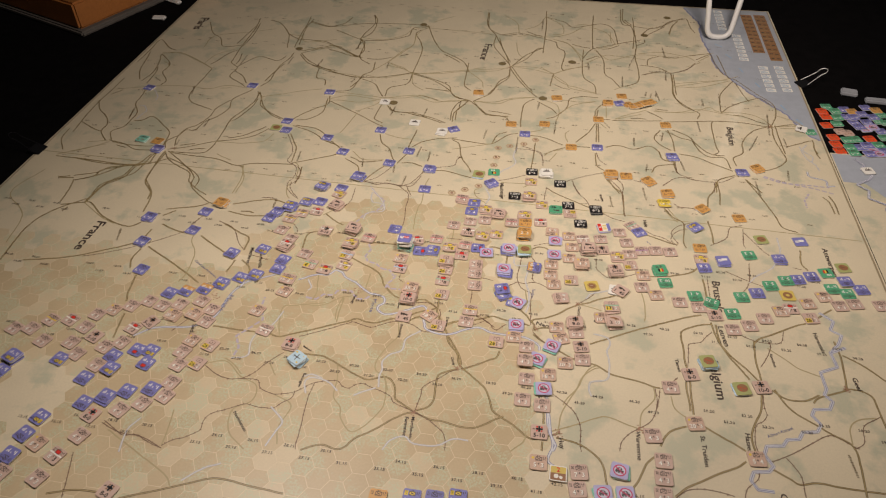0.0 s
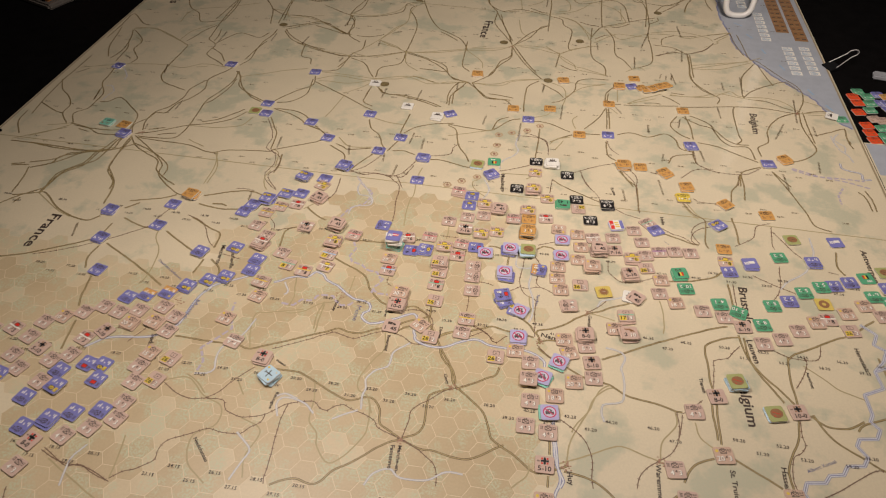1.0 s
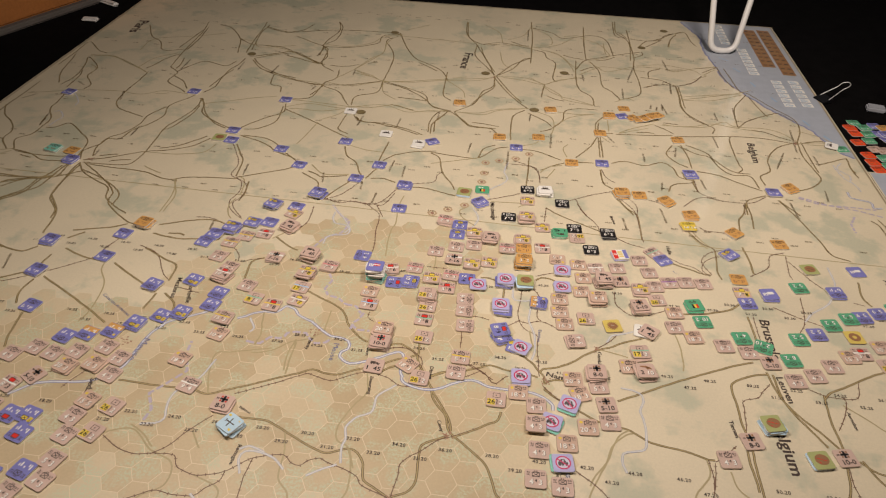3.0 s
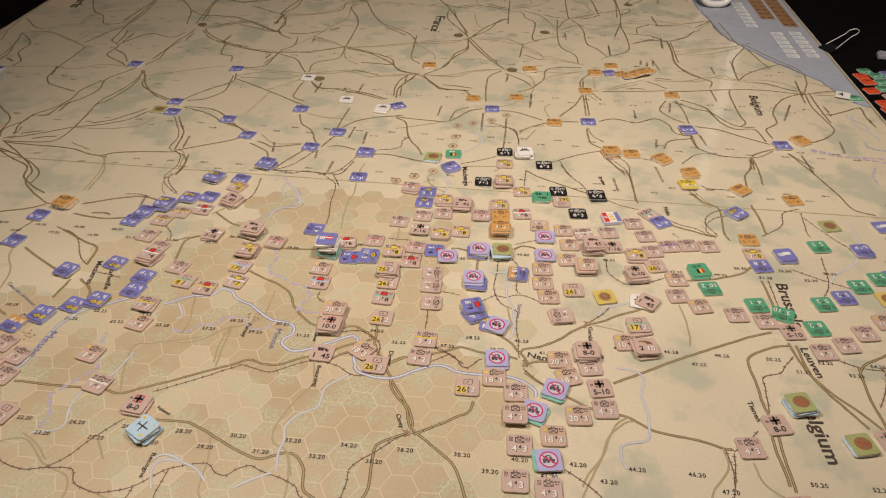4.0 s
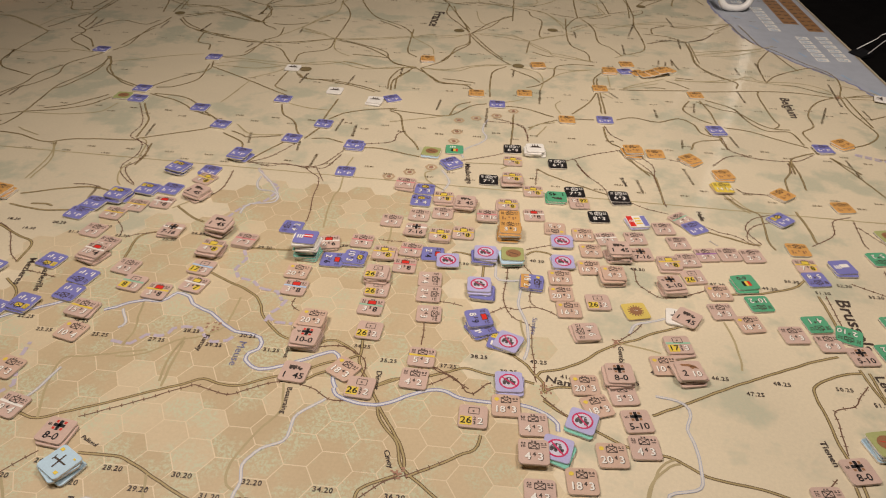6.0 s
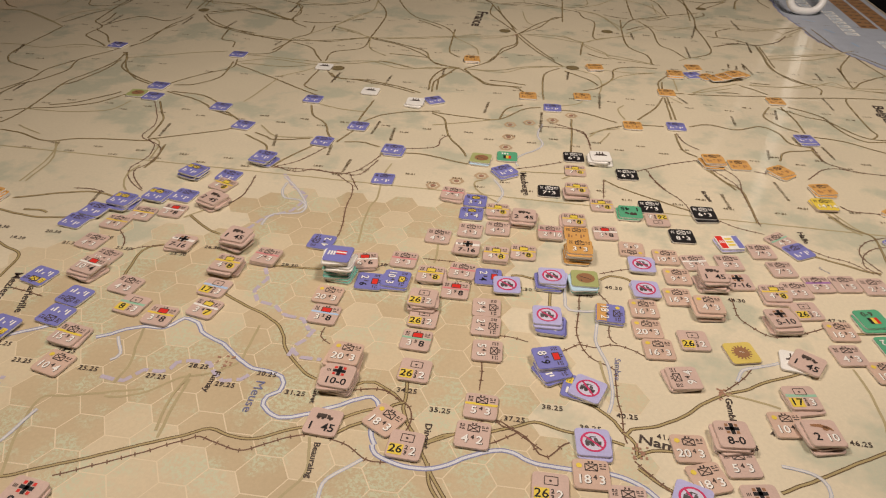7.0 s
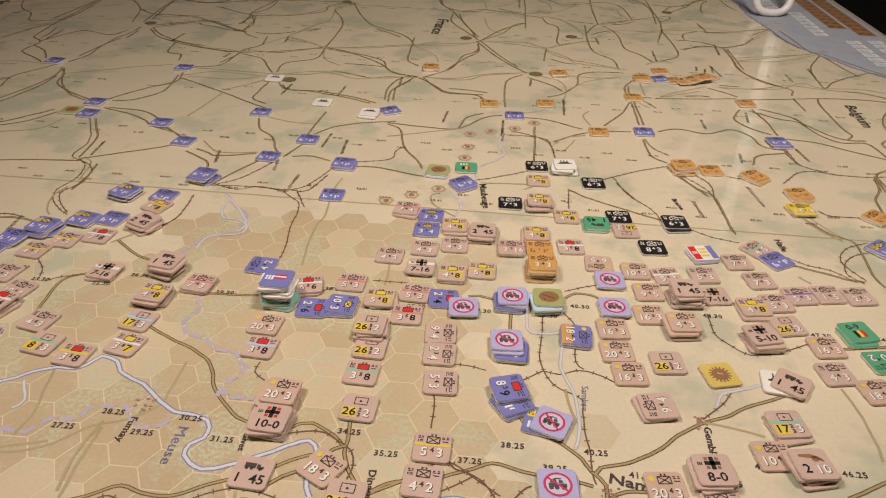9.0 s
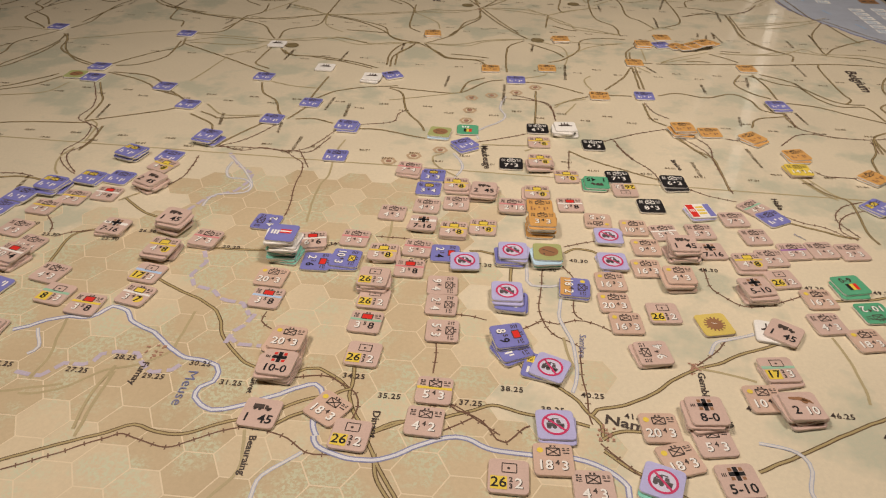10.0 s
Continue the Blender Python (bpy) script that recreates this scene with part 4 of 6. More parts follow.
printed("stream", 5, 176, 5, 155, 7, 152, 15, 152, 20, 153, 19, 144, 18, 132, 21, 122, 23, 113, 23, 99, 21, 91)
printed("lane", -197, 197, -193, 202, -189, 207)

# ---- printed place names ----
place_name("Brussels", 192, 139, -90, 12.4, "print")
place_name("Leuven", 191, 90, -82, 8.2, "print")
place_name("Tienen", 150, 51, -81, 4.9, "print")
place_name("Hasselt", 196, -17, -91, 6.3, "print")
place_name("St. Truiden", 163, -29, -88, 6.0, "print")
place_name("Antwerpen", 303, 203, -88, 8.9, "print")
place_name("Marche-en-", -55, -44, -85, 4.5, "print")
place_name("Famenne", -60, -43, -85, 4.9, "print")
place_name("Neufchateau", -187, -59, -46, 4.3, "print")
place_name("Ciney", -34, 26, -68, 4.0, "print")
place_name("Recogne", -152, -13, -92, 4.2, "print")
place_name("Paliseul", -158, 20, -25, 3.1, "print")
place_name("Huy", 58, -39, -79, 6.0, "print")
place_name("Waremme", 115, -32, -89, 5.8, "print")
place_name("Aarschot", 228, 69, -85, 4.0, "print")
place_name("Albert Kanaal", 221, -3, 29, 4.2, "water_name")
place_name("Herentals", 270, 95, -82, 5.8, "print")
place_name("Sedan", -263, 23, -80, 6.7, "print")
place_name("Meuse", -247, 60, -94, 8.4, "water_name")
place_name("Canal des Ardennes", -284, 100, -33, 4.3, "water_name")
place_name("Belgium", 180, 41, -86, 12.9, "print")
place_name("France", -420, 129, -92, 17.0, "print")
place_name("Paris", -520, 625, -84, 22.6, "print")
place_name("Geel", 290, 54, -84, 7.0, "print")
place_name("Genk", 214, -64, -86, 8.0, "print")
place_name("Sambre", 26, 116, -94, 4.4, "water_name")
place_name("Belgium", 240, 419, -93, 13.2, "print")
place_name("Namur", 41, 78, -11, 7.0, "print")
place_name("Dinant", -46, 69, -88, 4.4, "print")
place_name("Fumay", -134, 83, -93, 4.5, "print")
place_name("Meuse", -115, 78, -90, 6.5, "water_name")
place_name("Gembloux", 68, 97, -92, 4.5, "print")
place_name("Maubeuge", -18, 268, -83, 6.9, "print")
place_name("Halle", 132, 235, -85, 5.5, "print")
place_name("Senne", 134, 205, -47, 2.6, "water_name")
place_name("France", -75, 597, -92, 18.7, "print")
place_name("Givet", -92, 82, -89, 3.7, "print")
place_name("Braine", 88, 272, -76, 4.8, "print")
place_name("Beauraing", -84, 52, -86, 4.0, "print")
place_name("Charleville", -237, 122, -75, 6.0, "print")
place_name("Mezieres", -249, 125, -81, 6.6, "print")

# ---- small print: place names too small to read (x, y, turn, length, in millimetres) ----
small_name(-257, 308, -85, 21)
small_name(-446, 436, -75, 23)
small_name(-409, 532, -90, 31)
small_name(-343, 538, -90, 24)
small_name(-299, 537, -96, 24)
small_name(-240, 488, -103, 12)
small_name(-259, 599, -95, 26)
small_name(-129, 427, -95, 19)
small_name(-90, 451, -89, 16)
small_name(-170, 425, -94, 24)
small_name(-205, 542, -87, 17)
small_name(-108, 330, -88, 21)
small_name(-120, 339, -94, 22)
small_name(-126, 279, -93, 18)
small_name(-143, 297, -84, 15)
small_name(-10, 377, -90, 36)
small_name(33, 421, -92, 31)
small_name(89, 432, -62, 21)
small_name(126, 396, -90, 17)
small_name(-49, 387, -94, 21)
small_name(10, 463, -94, 18)
small_name(116, 550, -91, 31)
small_name(175, 578, -94, 32)
small_name(204, 447, -87, 25)
small_name(238, 521, -92, 24)
small_name(215, 503, -88, 18)
small_name(271, 423, -113, 37)
small_name(301, 423, -88, 21)
small_name(291, 477, -96, 51)
small_name(177, 355, -82, 20)
small_name(193, 408, -78, 17)
small_name(174, 647, -84, 35)
small_name(70, 582, -87, 21)
small_name(-0, 719, -90, 41)
small_name(293, 355, -97, 21)
small_name(161, 414, -100, 19)
small_name(136, 621, -104, 46)
small_name(158, 516, -82, 28)
small_name(-497, 372, -80, 26)
small_name(-392, 360, -89, 21)
small_name(-408, 308, -84, 12)
small_name(-508, 450, -36, 14)
small_name(-25, 500, -10, 8)
small_name(97, 276, -83, 18)
small_name(132, 297, -82, 23)
small_name(254, 328, -87, 28)
small_name(186, 321, -11, 8)
small_name(139, 343, -99, 16)
small_name(-141, 407, 3, 9)
small_name(-182, 305, -79, 18)
small_name(-254, 214, -85, 15)
small_name(-394, 143, -75, 19)
small_name(267, -16, -84, 20)
small_name(146, 512, -100, 12)
small_name(152, 508, -100, 12)
small_name(158, 510, -95, 12)

# ---- counters ----
CARD, THICK = 0.0128, 0.00108
FACE = {"G": "tan", "F": "blue", "K": "black", "O": "orange", "B": "green", "N": "lilac", "W": "white", "Y": "yellow", "T": "tan", "A": "tan",
        "H": "tan", "D": "olive", "S": "mustard", "L": "orange_red"}
BODIES = {}


def card_body(face, core):
    """A die-cut cardboard square with rounded corners and a printed top."""
    key = (face, core)
    if key in BODIES:
        return BODIES[key]
    ring = []
    rad, half = 0.0016, CARD / 2
    for q, (sx, sy) in enumerate(((1, 1), (-1, 1), (-1, -1), (1, -1))):
        for i in range(4):
            a = radians(90 * q + 30 * i)
            ring.append((sx * (half - rad) + rad * math.cos(a), sy * (half - rad) + rad * math.sin(a)))
    n = len(ring)
    verts, faces, idx = [], [], []
    for k, z in ((0.985, 0.0), (1.0, 0.00018), (1.0, THICK - 0.00022), (0.978, THICK)):
        verts += [(x * k, y * k, z) for x, y in ring]
    for lv in range(3):
        for i in range(n):
            faces.append((lv * n + i, lv * n + (i + 1) % n, (lv + 1) * n + (i + 1) % n, (lv + 1) * n + i))
            idx.append(0 if lv == 2 else 1)
    faces.append(tuple(range(3 * n, 4 * n)))
    idx.append(0)
    faces.append(tuple(reversed(range(n))))
    idx.append(1)
    BODIES[key] = mesh_from("counter", verts, faces, [ink(face), ink(core)], idx)
    return BODIES[key]


TOP = THICK + 0.00006
FLAT = {}


def flat(name, polys, mat, z=TOP):
    """Flat printed shapes, each a list of corners in millimetres."""
    verts, faces = [], []
    for p in polys:
        k = len(verts)
        verts += [(x / 1000, y / 1000, z) for x, y in p]
        faces.append(tuple(range(k, k + len(p))))
    return mesh_from(name, verts, faces, [mat])


def bar(ax, ay, bx, by, w):
    d = math.hypot(bx - ax, by - ay)
    nx, ny = -(by - ay) / d * w / 2, (bx - ax) / d * w / 2
    return [(ax + nx, ay + ny), (ax - nx, ay - ny), (bx - nx, by - ny), (bx + nx, by + ny)]


def rect(x0, y0, x1, y1):
    return [(x0, y0), (x1, y0), (x1, y1), (x0, y1)]


def disc(cx, cy, rx, ry, n=20):
    return [(cx + rx * math.cos(2 * math.pi * i / n), cy + ry * math.sin(2 * math.pi * i / n)) for i in range(n)]


def ring_polys(cx, cy, r0, r1, n=24):
    out = []
    for i in range(n):
        a, b = 2 * math.pi * i / n, 2 * math.pi * (i + 1) / n
        out.append([(cx + r * math.cos(w), cy + r * math.sin(w)) for r, w in ((r0, a), (r1, a), (r1, b), (r0, b))])
    return out


def frame_polys(x0, y0, x1, y1, w):
    return [bar(x0, y0, x1, y0, w), bar(x1, y0, x1, y1, w), bar(x1, y1, x0, y1, w), bar(x0, y1, x0, y0, w)]


def nato(x, y, w, h, cross=True, line=0.32):
    p = frame_polys(x - w / 2, y - h / 2, x + w / 2, y + h / 2, line)
    if cross:
        p += [bar(x - w / 2, y - h / 2, x + w / 2, y + h / 2, line), bar(x - w / 2, y + h / 2, x + w / 2, y - h / 2, line)]
    return p


def tiny_bars(x, y, n, step, w, h, vertical=False):
    return [rect(x + (0 if vertical else i * step), y + (i * step if vertical else 0), x + w + (0 if vertical else i * step), y + h + (i * step if vertical else 0)) for i in range(n)]


TRUCK = [rect(-3.2, 1.6, 0.6, 3.6), rect(0.9, 1.5, 2.0, 3.3), rect(2.0, 1.5, 3.3, 2.5), disc(-2.3, 1.4, 0.6, 0.6, 10), disc(-0.6, 1.4, 0.6, 0.6, 10), disc(2.3, 1.4, 0.6, 0.6, 10)]
PLANE = [[(-3.6, 0.5), (-3.6, -0.3), (3.2, -0.1), (3.6, 0.6)], [(-0.4, 3.4), (-1.1, 3.3), (-0.3, -3.3), (0.4, -3.2)], [(-3.4, 1.4), (-3.8, 1.4), (-3.6, -1.2), (-3.2, -1.1)]]
ARTWORK = {}


def artwork(kind, text):
    """The printed parts of a counter face: name, mesh, label."""
    key = (kind, text)
    if key in ARTWORK:
        return ARTWORK[key]
    out = []

    def put(name, polys, colour, layer=0, label=""):
        out.append((name, flat(name, polys, ink(colour), TOP + layer * 0.00004), label, None))

    def write(words, x, y, size, colour, label="", turn=0.0, layer=2):
        size *= 0.93
        if colour == "white":
            out.append(("figure_shadow", text_mesh(words, size / 1000, ink("print"), 0.00012), "", pose((x + 0.22) / 1000, (y - 0.12) / 1000, TOP + (layer - 0.4) * 0.00004, 0, 0, turn)))
        out.append(("figure", text_mesh(words, size / 1000, ink(colour), 0.00008), label, pose(x / 1000, y / 1000, TOP + layer * 0.00004, 0, 0, turn)))

    base, sub = kind[0], kind[1:]
    if kind[:2] == "HQ":
        if sub[1:] == "w":
            put("band", [rect(-6.1, 1.0, 6.1, 2.9)], "white")
        put("symbol", [rect(-0.75, -0.2, 0.75, 5.0), rect(-2.6, 1.65, 2.6, 3.15)], "black", 2, "black cross")
        put("edging", [rect(-2.4, 3.5, -1.2, 4.8), rect(1.2, 3.5, 2.4, 4.8), rect(-2.4, 0.1, -1.2, 1.3), rect(1.2, 0.1, 2.4, 1.3)], "red" if sub[1:] == "r" else "brown", 1)
        put("tag", tiny_bars(-5.0, 1.6, 3, 0.6, 0.35, 1.3), "print", 1)
        write(text, 0, -3.3, 5.3, "black")
    elif kind[:2] in ("TR", "BT"):
        put("symbol", TRUCK, "print", 1, "dark lorry outline")
        write(text.replace(" ", "  "), 0, -2.8, 5.5, "black")
    elif kind == "GN":
        put("symbol", [[(-3.6, 3.9), (-3.6, 2.9), (-0.4, 2.3), (2.4, 1.5), (3.8, 1.2), (3.9, 1.9), (2.6, 2.9), (0.4, 3.9)], disc(1.5, 1.9, 1.2, 1.2, 14), [(2.2, 1.6), (2.6, 2.2), (4.2, 0.9), (3.9, 0.5)]], "brown", 1, "dark field gun outline")
        write(text.split()[0], -3.0, -2.2, 5.4, "black")
        write(text.split()[1], 2.2, -2.6, 5.2, "white")
    elif base == "N":
        put("symbol", [rect(-3.0, -1.0, 0.2, 0.5), rect(0.5, -1.0, 2.9, 0.3), disc(-2.2, -1.3, 0.8, 0.8, 10), disc(-0.4, -1.3, 0.8, 0.8, 10), disc(1.9, -1.3, 0.9, 0.9, 10), [(-2.6, 0.6), (-0.2, 0.6), (-0.6, 2.3), (-2.2, 2.0)], [(0.3, 0.4), (1.9, 0.4), (1.5, 1.7), (0.4, 1.9)], rect(-1.0, 2.0, 1.2, 2.5)], "grey", 0, "dark vehicle outline")
        put("backing", [disc(0, 0, 4.1, 4.1, 24)], "pale_lilac", -0.5, "white disc")
        put("ring", ring_polys(0, 0, 3.9, 4.7) + [bar(-3.1, 2.6, 3.1, -2.6, 0.75)], "magenta", 1, "crimson ring with a slash")
    elif base == "D":
        put("symbol", [disc(0.4, 0.2, 4.4, 3.9, 24)], "brown", 0, "brown round barrel top")
        put("bar", [bar(-2.4, 1.6, 3.0, -1.0, 0.4), bar(-1.8, -1.4, -1.4, -2.6, 0.5)], "red" if kind == "DB" else "print", 1)
    elif kind == "SU":
        put("symbol", [disc(0, 0, 3.2, 3.2)], "brown", 1, "brown cogged disc")
        put("teeth", [bar(3.0 * math.cos(a), 3.0 * math.sin(a), 4.3 * math.cos(a), 4.3 * math.sin(a), 0.7) for a in [i * math.pi / 8 for i in range(16)]], "brown", 0)
        put("bar", [bar(-1.0, 0.8, 1.0, -0.2, 0.3)], "white", 2)
    elif kind == "SO":
        put("symbol", ring_polys(0, 0, 1.6, 4.2), "brown", 1, "brown ring")
    elif kind == "SK":
        put("border", frame_polys(-5.9, -5.9, 5.9, 5.9, 0.8), "white", 0)
        put("lower_half", [rect(-5.5, -5.5, 5.5, 0.3)], "brown", 1, "dark red picture")
        put("symbol", [disc(-1.4, -2.3, 1.8, 1.8, 12), disc(2.0, -3.0, 1.3, 1.3, 10)], "white", 2)
        write("2", 0, 2.9, 5.6, "red", layer=3)
    elif kind == "SP":
        put("left_panel", [rect(-5.9, -5.6, -2.4, 5.8)], "red", 0, "red panel")
        put("stripes", [rect(-1.6, 2.2, 2.2, 3.8), rect(-1.6, -0.6, 2.2, 1.0), rect(-1.6, -3.4, 2.2, -1.8)], "yellow", 0)
        put("right_panel", [rect(2.9, -5.6, 6.0, 5.8)], "blue", 0, "blue panel")
        put("tag", tiny_bars(-5.2, -1.0, 3, 0.9, 0.5, 2.6), "white", 1)
    elif kind == "AC":
        put("symbol", PLANE, "print", 1, "dark aircraft outline")
        put("tag", [rect(-5.2, 3.4, -3.4, 4.8), rect(3.4, 3.6, 4.6, 4.4), rect(2.8, -4.6, 4.6, -3.2)], "yellow", 1)
    elif base == "W":
        put("symbol", [rect(-4.0, 0.0, 4.0, 1.0), [(-3.2, 1.0), (3.0, 1.0), (2.2, 2.4), (-2.0, 2.2)], rect(-2.2, 2.2, -1.6, 4.6), rect(-0.4, 2.2, 0.2, 4.8), rect(1.4, 2.2, 2.0, 4.4)], "print", 1, "dark transport outline")
    elif kind in ("FF", "FL"):
        put("flag", [rect(-1.2, 1.4, 3.8, 2.4), rect(-1.2, -0.6, 3.8, 0.4)], "white" if kind == "FL" else "red", 1, "striped flag")
        put("flag_field", [rect(-1.2, 0.4, 3.8, 1.4)], "white", 1)
        put("tag", tiny_bars(-5.0, -1.6, 3, 1.3, 0.9, 3.2), "white", 1)
    elif kind == "BF":
        for i, col in enumerate(("black", "yellow", "red")):
            put("flag", [rect(-2.4 + 1.6 * i, -3.6, -0.8 + 1.6 * i, 0.6)], col, 1)
        if text:
            write(text, -0.6, 3.0, 4.6, "print")
        else:
            put("tag", tiny_bars(-3.5, 2.0, 3, 1.6, 1.0, 2.2), "white", 1)
    elif base == "A":
        put("symbol", nato(0.2, 3.0, 4.6, 3.4, False) + [disc(0, 2.9, 0.5, 0.5, 8)], "print", 1, "gun symbol in a box")
        if sub:
            put("band", [rect(-6.1, 0.2, 6.1, 1.6)], "sky" if sub == "b" else "mint", 0)
        put("number_patch", [rect(-5.6, -5.1, -0.4, -0.3)], "yellow", 1, "yellow patch")
        a, b = text.split("-")
        write(a, -3.0, -2.7, 5.5, "black")
        write("2", 0.75, -1.4, 2.6, "print")
        write("3", 0.75, -3.8, 2.6, "print")
        write(b, 3.2, -2.7, 5.5, "white")
    else:
        dark = base in "FBK"
        line = "white" if base == "K" else "print"
        main, second = sub[:1], sub[1:]
        band = {"y": "yellow", "r": "white", "p": "pink", "t": "yellow", "w": "white", "g": "mint", "v": "violet", "b": "sky"}.get(second or main)
        if band and base == "G":
            put("band", [rect(-6.2, 0.2, 6.2, 1.4)], band, 0)
        if main == "o" and base == "F":
            put("band", [rect(-6.1, -6.0, 6.1, -1.6)], "orange", 0, "orange lower band")
        fill = {"r": "red", "t": "yellow", "y": "yellow"}.get(main)
        if fill and not (base == "G" and main == "y"):
            put("symbol_fill", [[(-2.1, 1.6), (-1.7, 1.2), (1.9, 1.2), (2.3, 1.6), (2.3, 4.0), (1.9, 4.4), (-1.7, 4.4), (-2.1, 4.0)]], fill, 0)
        put("symbol", nato(0.1, 2.8, 4.3, 2.9, main not in ("r", "t"), 0.38), line, 1, "unit symbol in a box")
        put("size_mark", [bar(-0.9, 4.6, -0.3, 5.4, 0.3), bar(-0.9, 5.4, -0.3, 4.6, 0.3), bar(0.4, 4.6, 1.0, 5.4, 0.3), bar(0.4, 5.4, 1.0, 4.6, 0.3)], line, 1)
        right_tag = [rect(3.0, 3.3, 4.1, 3.7), rect(3.0, 4.0, 3.9, 4.4), rect(4.5, 3.4, 5.4, 3.8), rect(4.6, 4.1, 5.3, 4.5), rect(3.2, 2.2, 5.2, 2.6)]
        left_tag = [rect(-5.2, 1.9, -4.8, 2.8), rect(-4.5, 1.9, -3.3, 2.2), rect(-4.5, 2.5, -3.5, 2.8), rect(-5.2, 3.2, -3.4, 3.5), rect(-5.2, 3.8, -4.5, 4.5), rect(-4.1, 3.9, -3.4, 4.4)]
        if main != "o":
            put("tag", right_tag + left_tag, line, 1)
        else:
            put("dot", [disc(-4.1, 3.3, 1.05, 1.05, 14)], "yellow", 1, "yellow dot")
            put("tag", right_tag, line, 1)
        if text:
            a, b = text.split("-")
            two = len(a) > 1
            write(a, -2.8 if two else -2.6, -2.6, 5.5, "white")
            if main == "t":
                put("number_patch", [disc(3.0, -2.5, 2.0, 2.2, 14)], "yellow", 0)
            write(b, 3.5 if two or len(b) > 1 else 2.7, -2.6, 5.5, "black" if main in ("t", "r") else "white")
            write({"16": "3", "2": "3", "15": "3"}.get(a, "5" if main == "r" else "4"), 1.15 if two else 0.1, -1.5, 2.8, line)
        else:
            put("figure", [rect(-4.6, -4.3, -3.7, -1.1), rect(-3.1, -4.3, -2.3, -2.6), rect(-0.7, -2.4, 0.2, -1.0), rect(1.8, -4.3, 2.7, -1.2), rect(3.3, -3.0, 4.1, -1.1)], "white" if dark else "brown", 1)
            if main == "y":
                put("number_patch", [rect(-5.5, 1.0, -2.8, 4.6)], "yellow", 1, "yellow patch")
    ARTWORK[key] = out
    return out


WORDS = {"G": ("tan-pink cardboard unit counter", "tan counters"), "F": ("blue cardboard unit counter with white figures", "blue counters"), "K": ("black cardboard unit counter with white figures", "black counters"),
         "O": ("orange cardboard unit counter", "orange counters"), "B": ("green cardboard unit counter", "green counters"), "N": ("lilac marker with a crossed-out vehicle in a crimson ring", "lilac markers"),
         "W": ("white cardboard transport marker", "white markers"), "Y": ("yellow cardboard unit counter", "yellow counters"), "T": ("tan cardboard lorry counter", "tan counters"),
         "A": ("tan artillery counter with a yellow number patch", "tan counters"), "H": ("tan headquarters counter with a black cross", "tan counters"),
         "D": ("olive supply marker with a brown barrel top", "supply markers"), "S": ("yellow cardboard marker with a round brown symbol", "yellow markers"), "L": ("bright orange-red cardboard unit counter", "orange-red counters")}
LAID = []
PILE = {2: 2, 3: 4, 4: 6, 8: 11}  # counters in a low, middling, high and very high pile
dice = random.Random(7)


def lay(x, y, z, turn, kind, text, label, group, face, core, art=True):
    name = "stacked_counter"
    if art:
        name = {"A": "artillery_counter", "H": "headquarters_counter", "T": "lorry_counter", "N": "movement_marker", "D": "supply_marker", "W": "transport_marker", "S": "round_marker"}.get(kind[0], "unit_counter")
        name = {"AC": "aircraft_marker", "SK": "hit_marker", "SP": "striped_marker", "BT": "lorry_counter", "T": "unit_counter"}.get(kind, name)
        if text and label.count(" ") < 8:
            label = label + " reading " + text
    ob = new(name, card_body(face, core))
    ob.matrix_basis = pose(x, y, z, dice.uniform(-0.4, 0.4), dice.uniform(-0.4, 0.4), turn) @ Matrix.Diagonal((1, 1, dice.uniform(0.97, 1.0), 1))
    if art:
        made = {}
        for name, me, lab, at in artwork(kind, text):
            made[name] = part(name, me, made["symbol"] if name in ("size_mark", "teeth") and "symbol" in made else ob, lab, at)
    return tagged(ob, label, "game counter", group)


def place_loose(x, y, turn, kind, text, count):
    """Spare counters sorted on the bare cloth beside the map."""
    place(x, y, turn, kind, text, count, -0.00094)


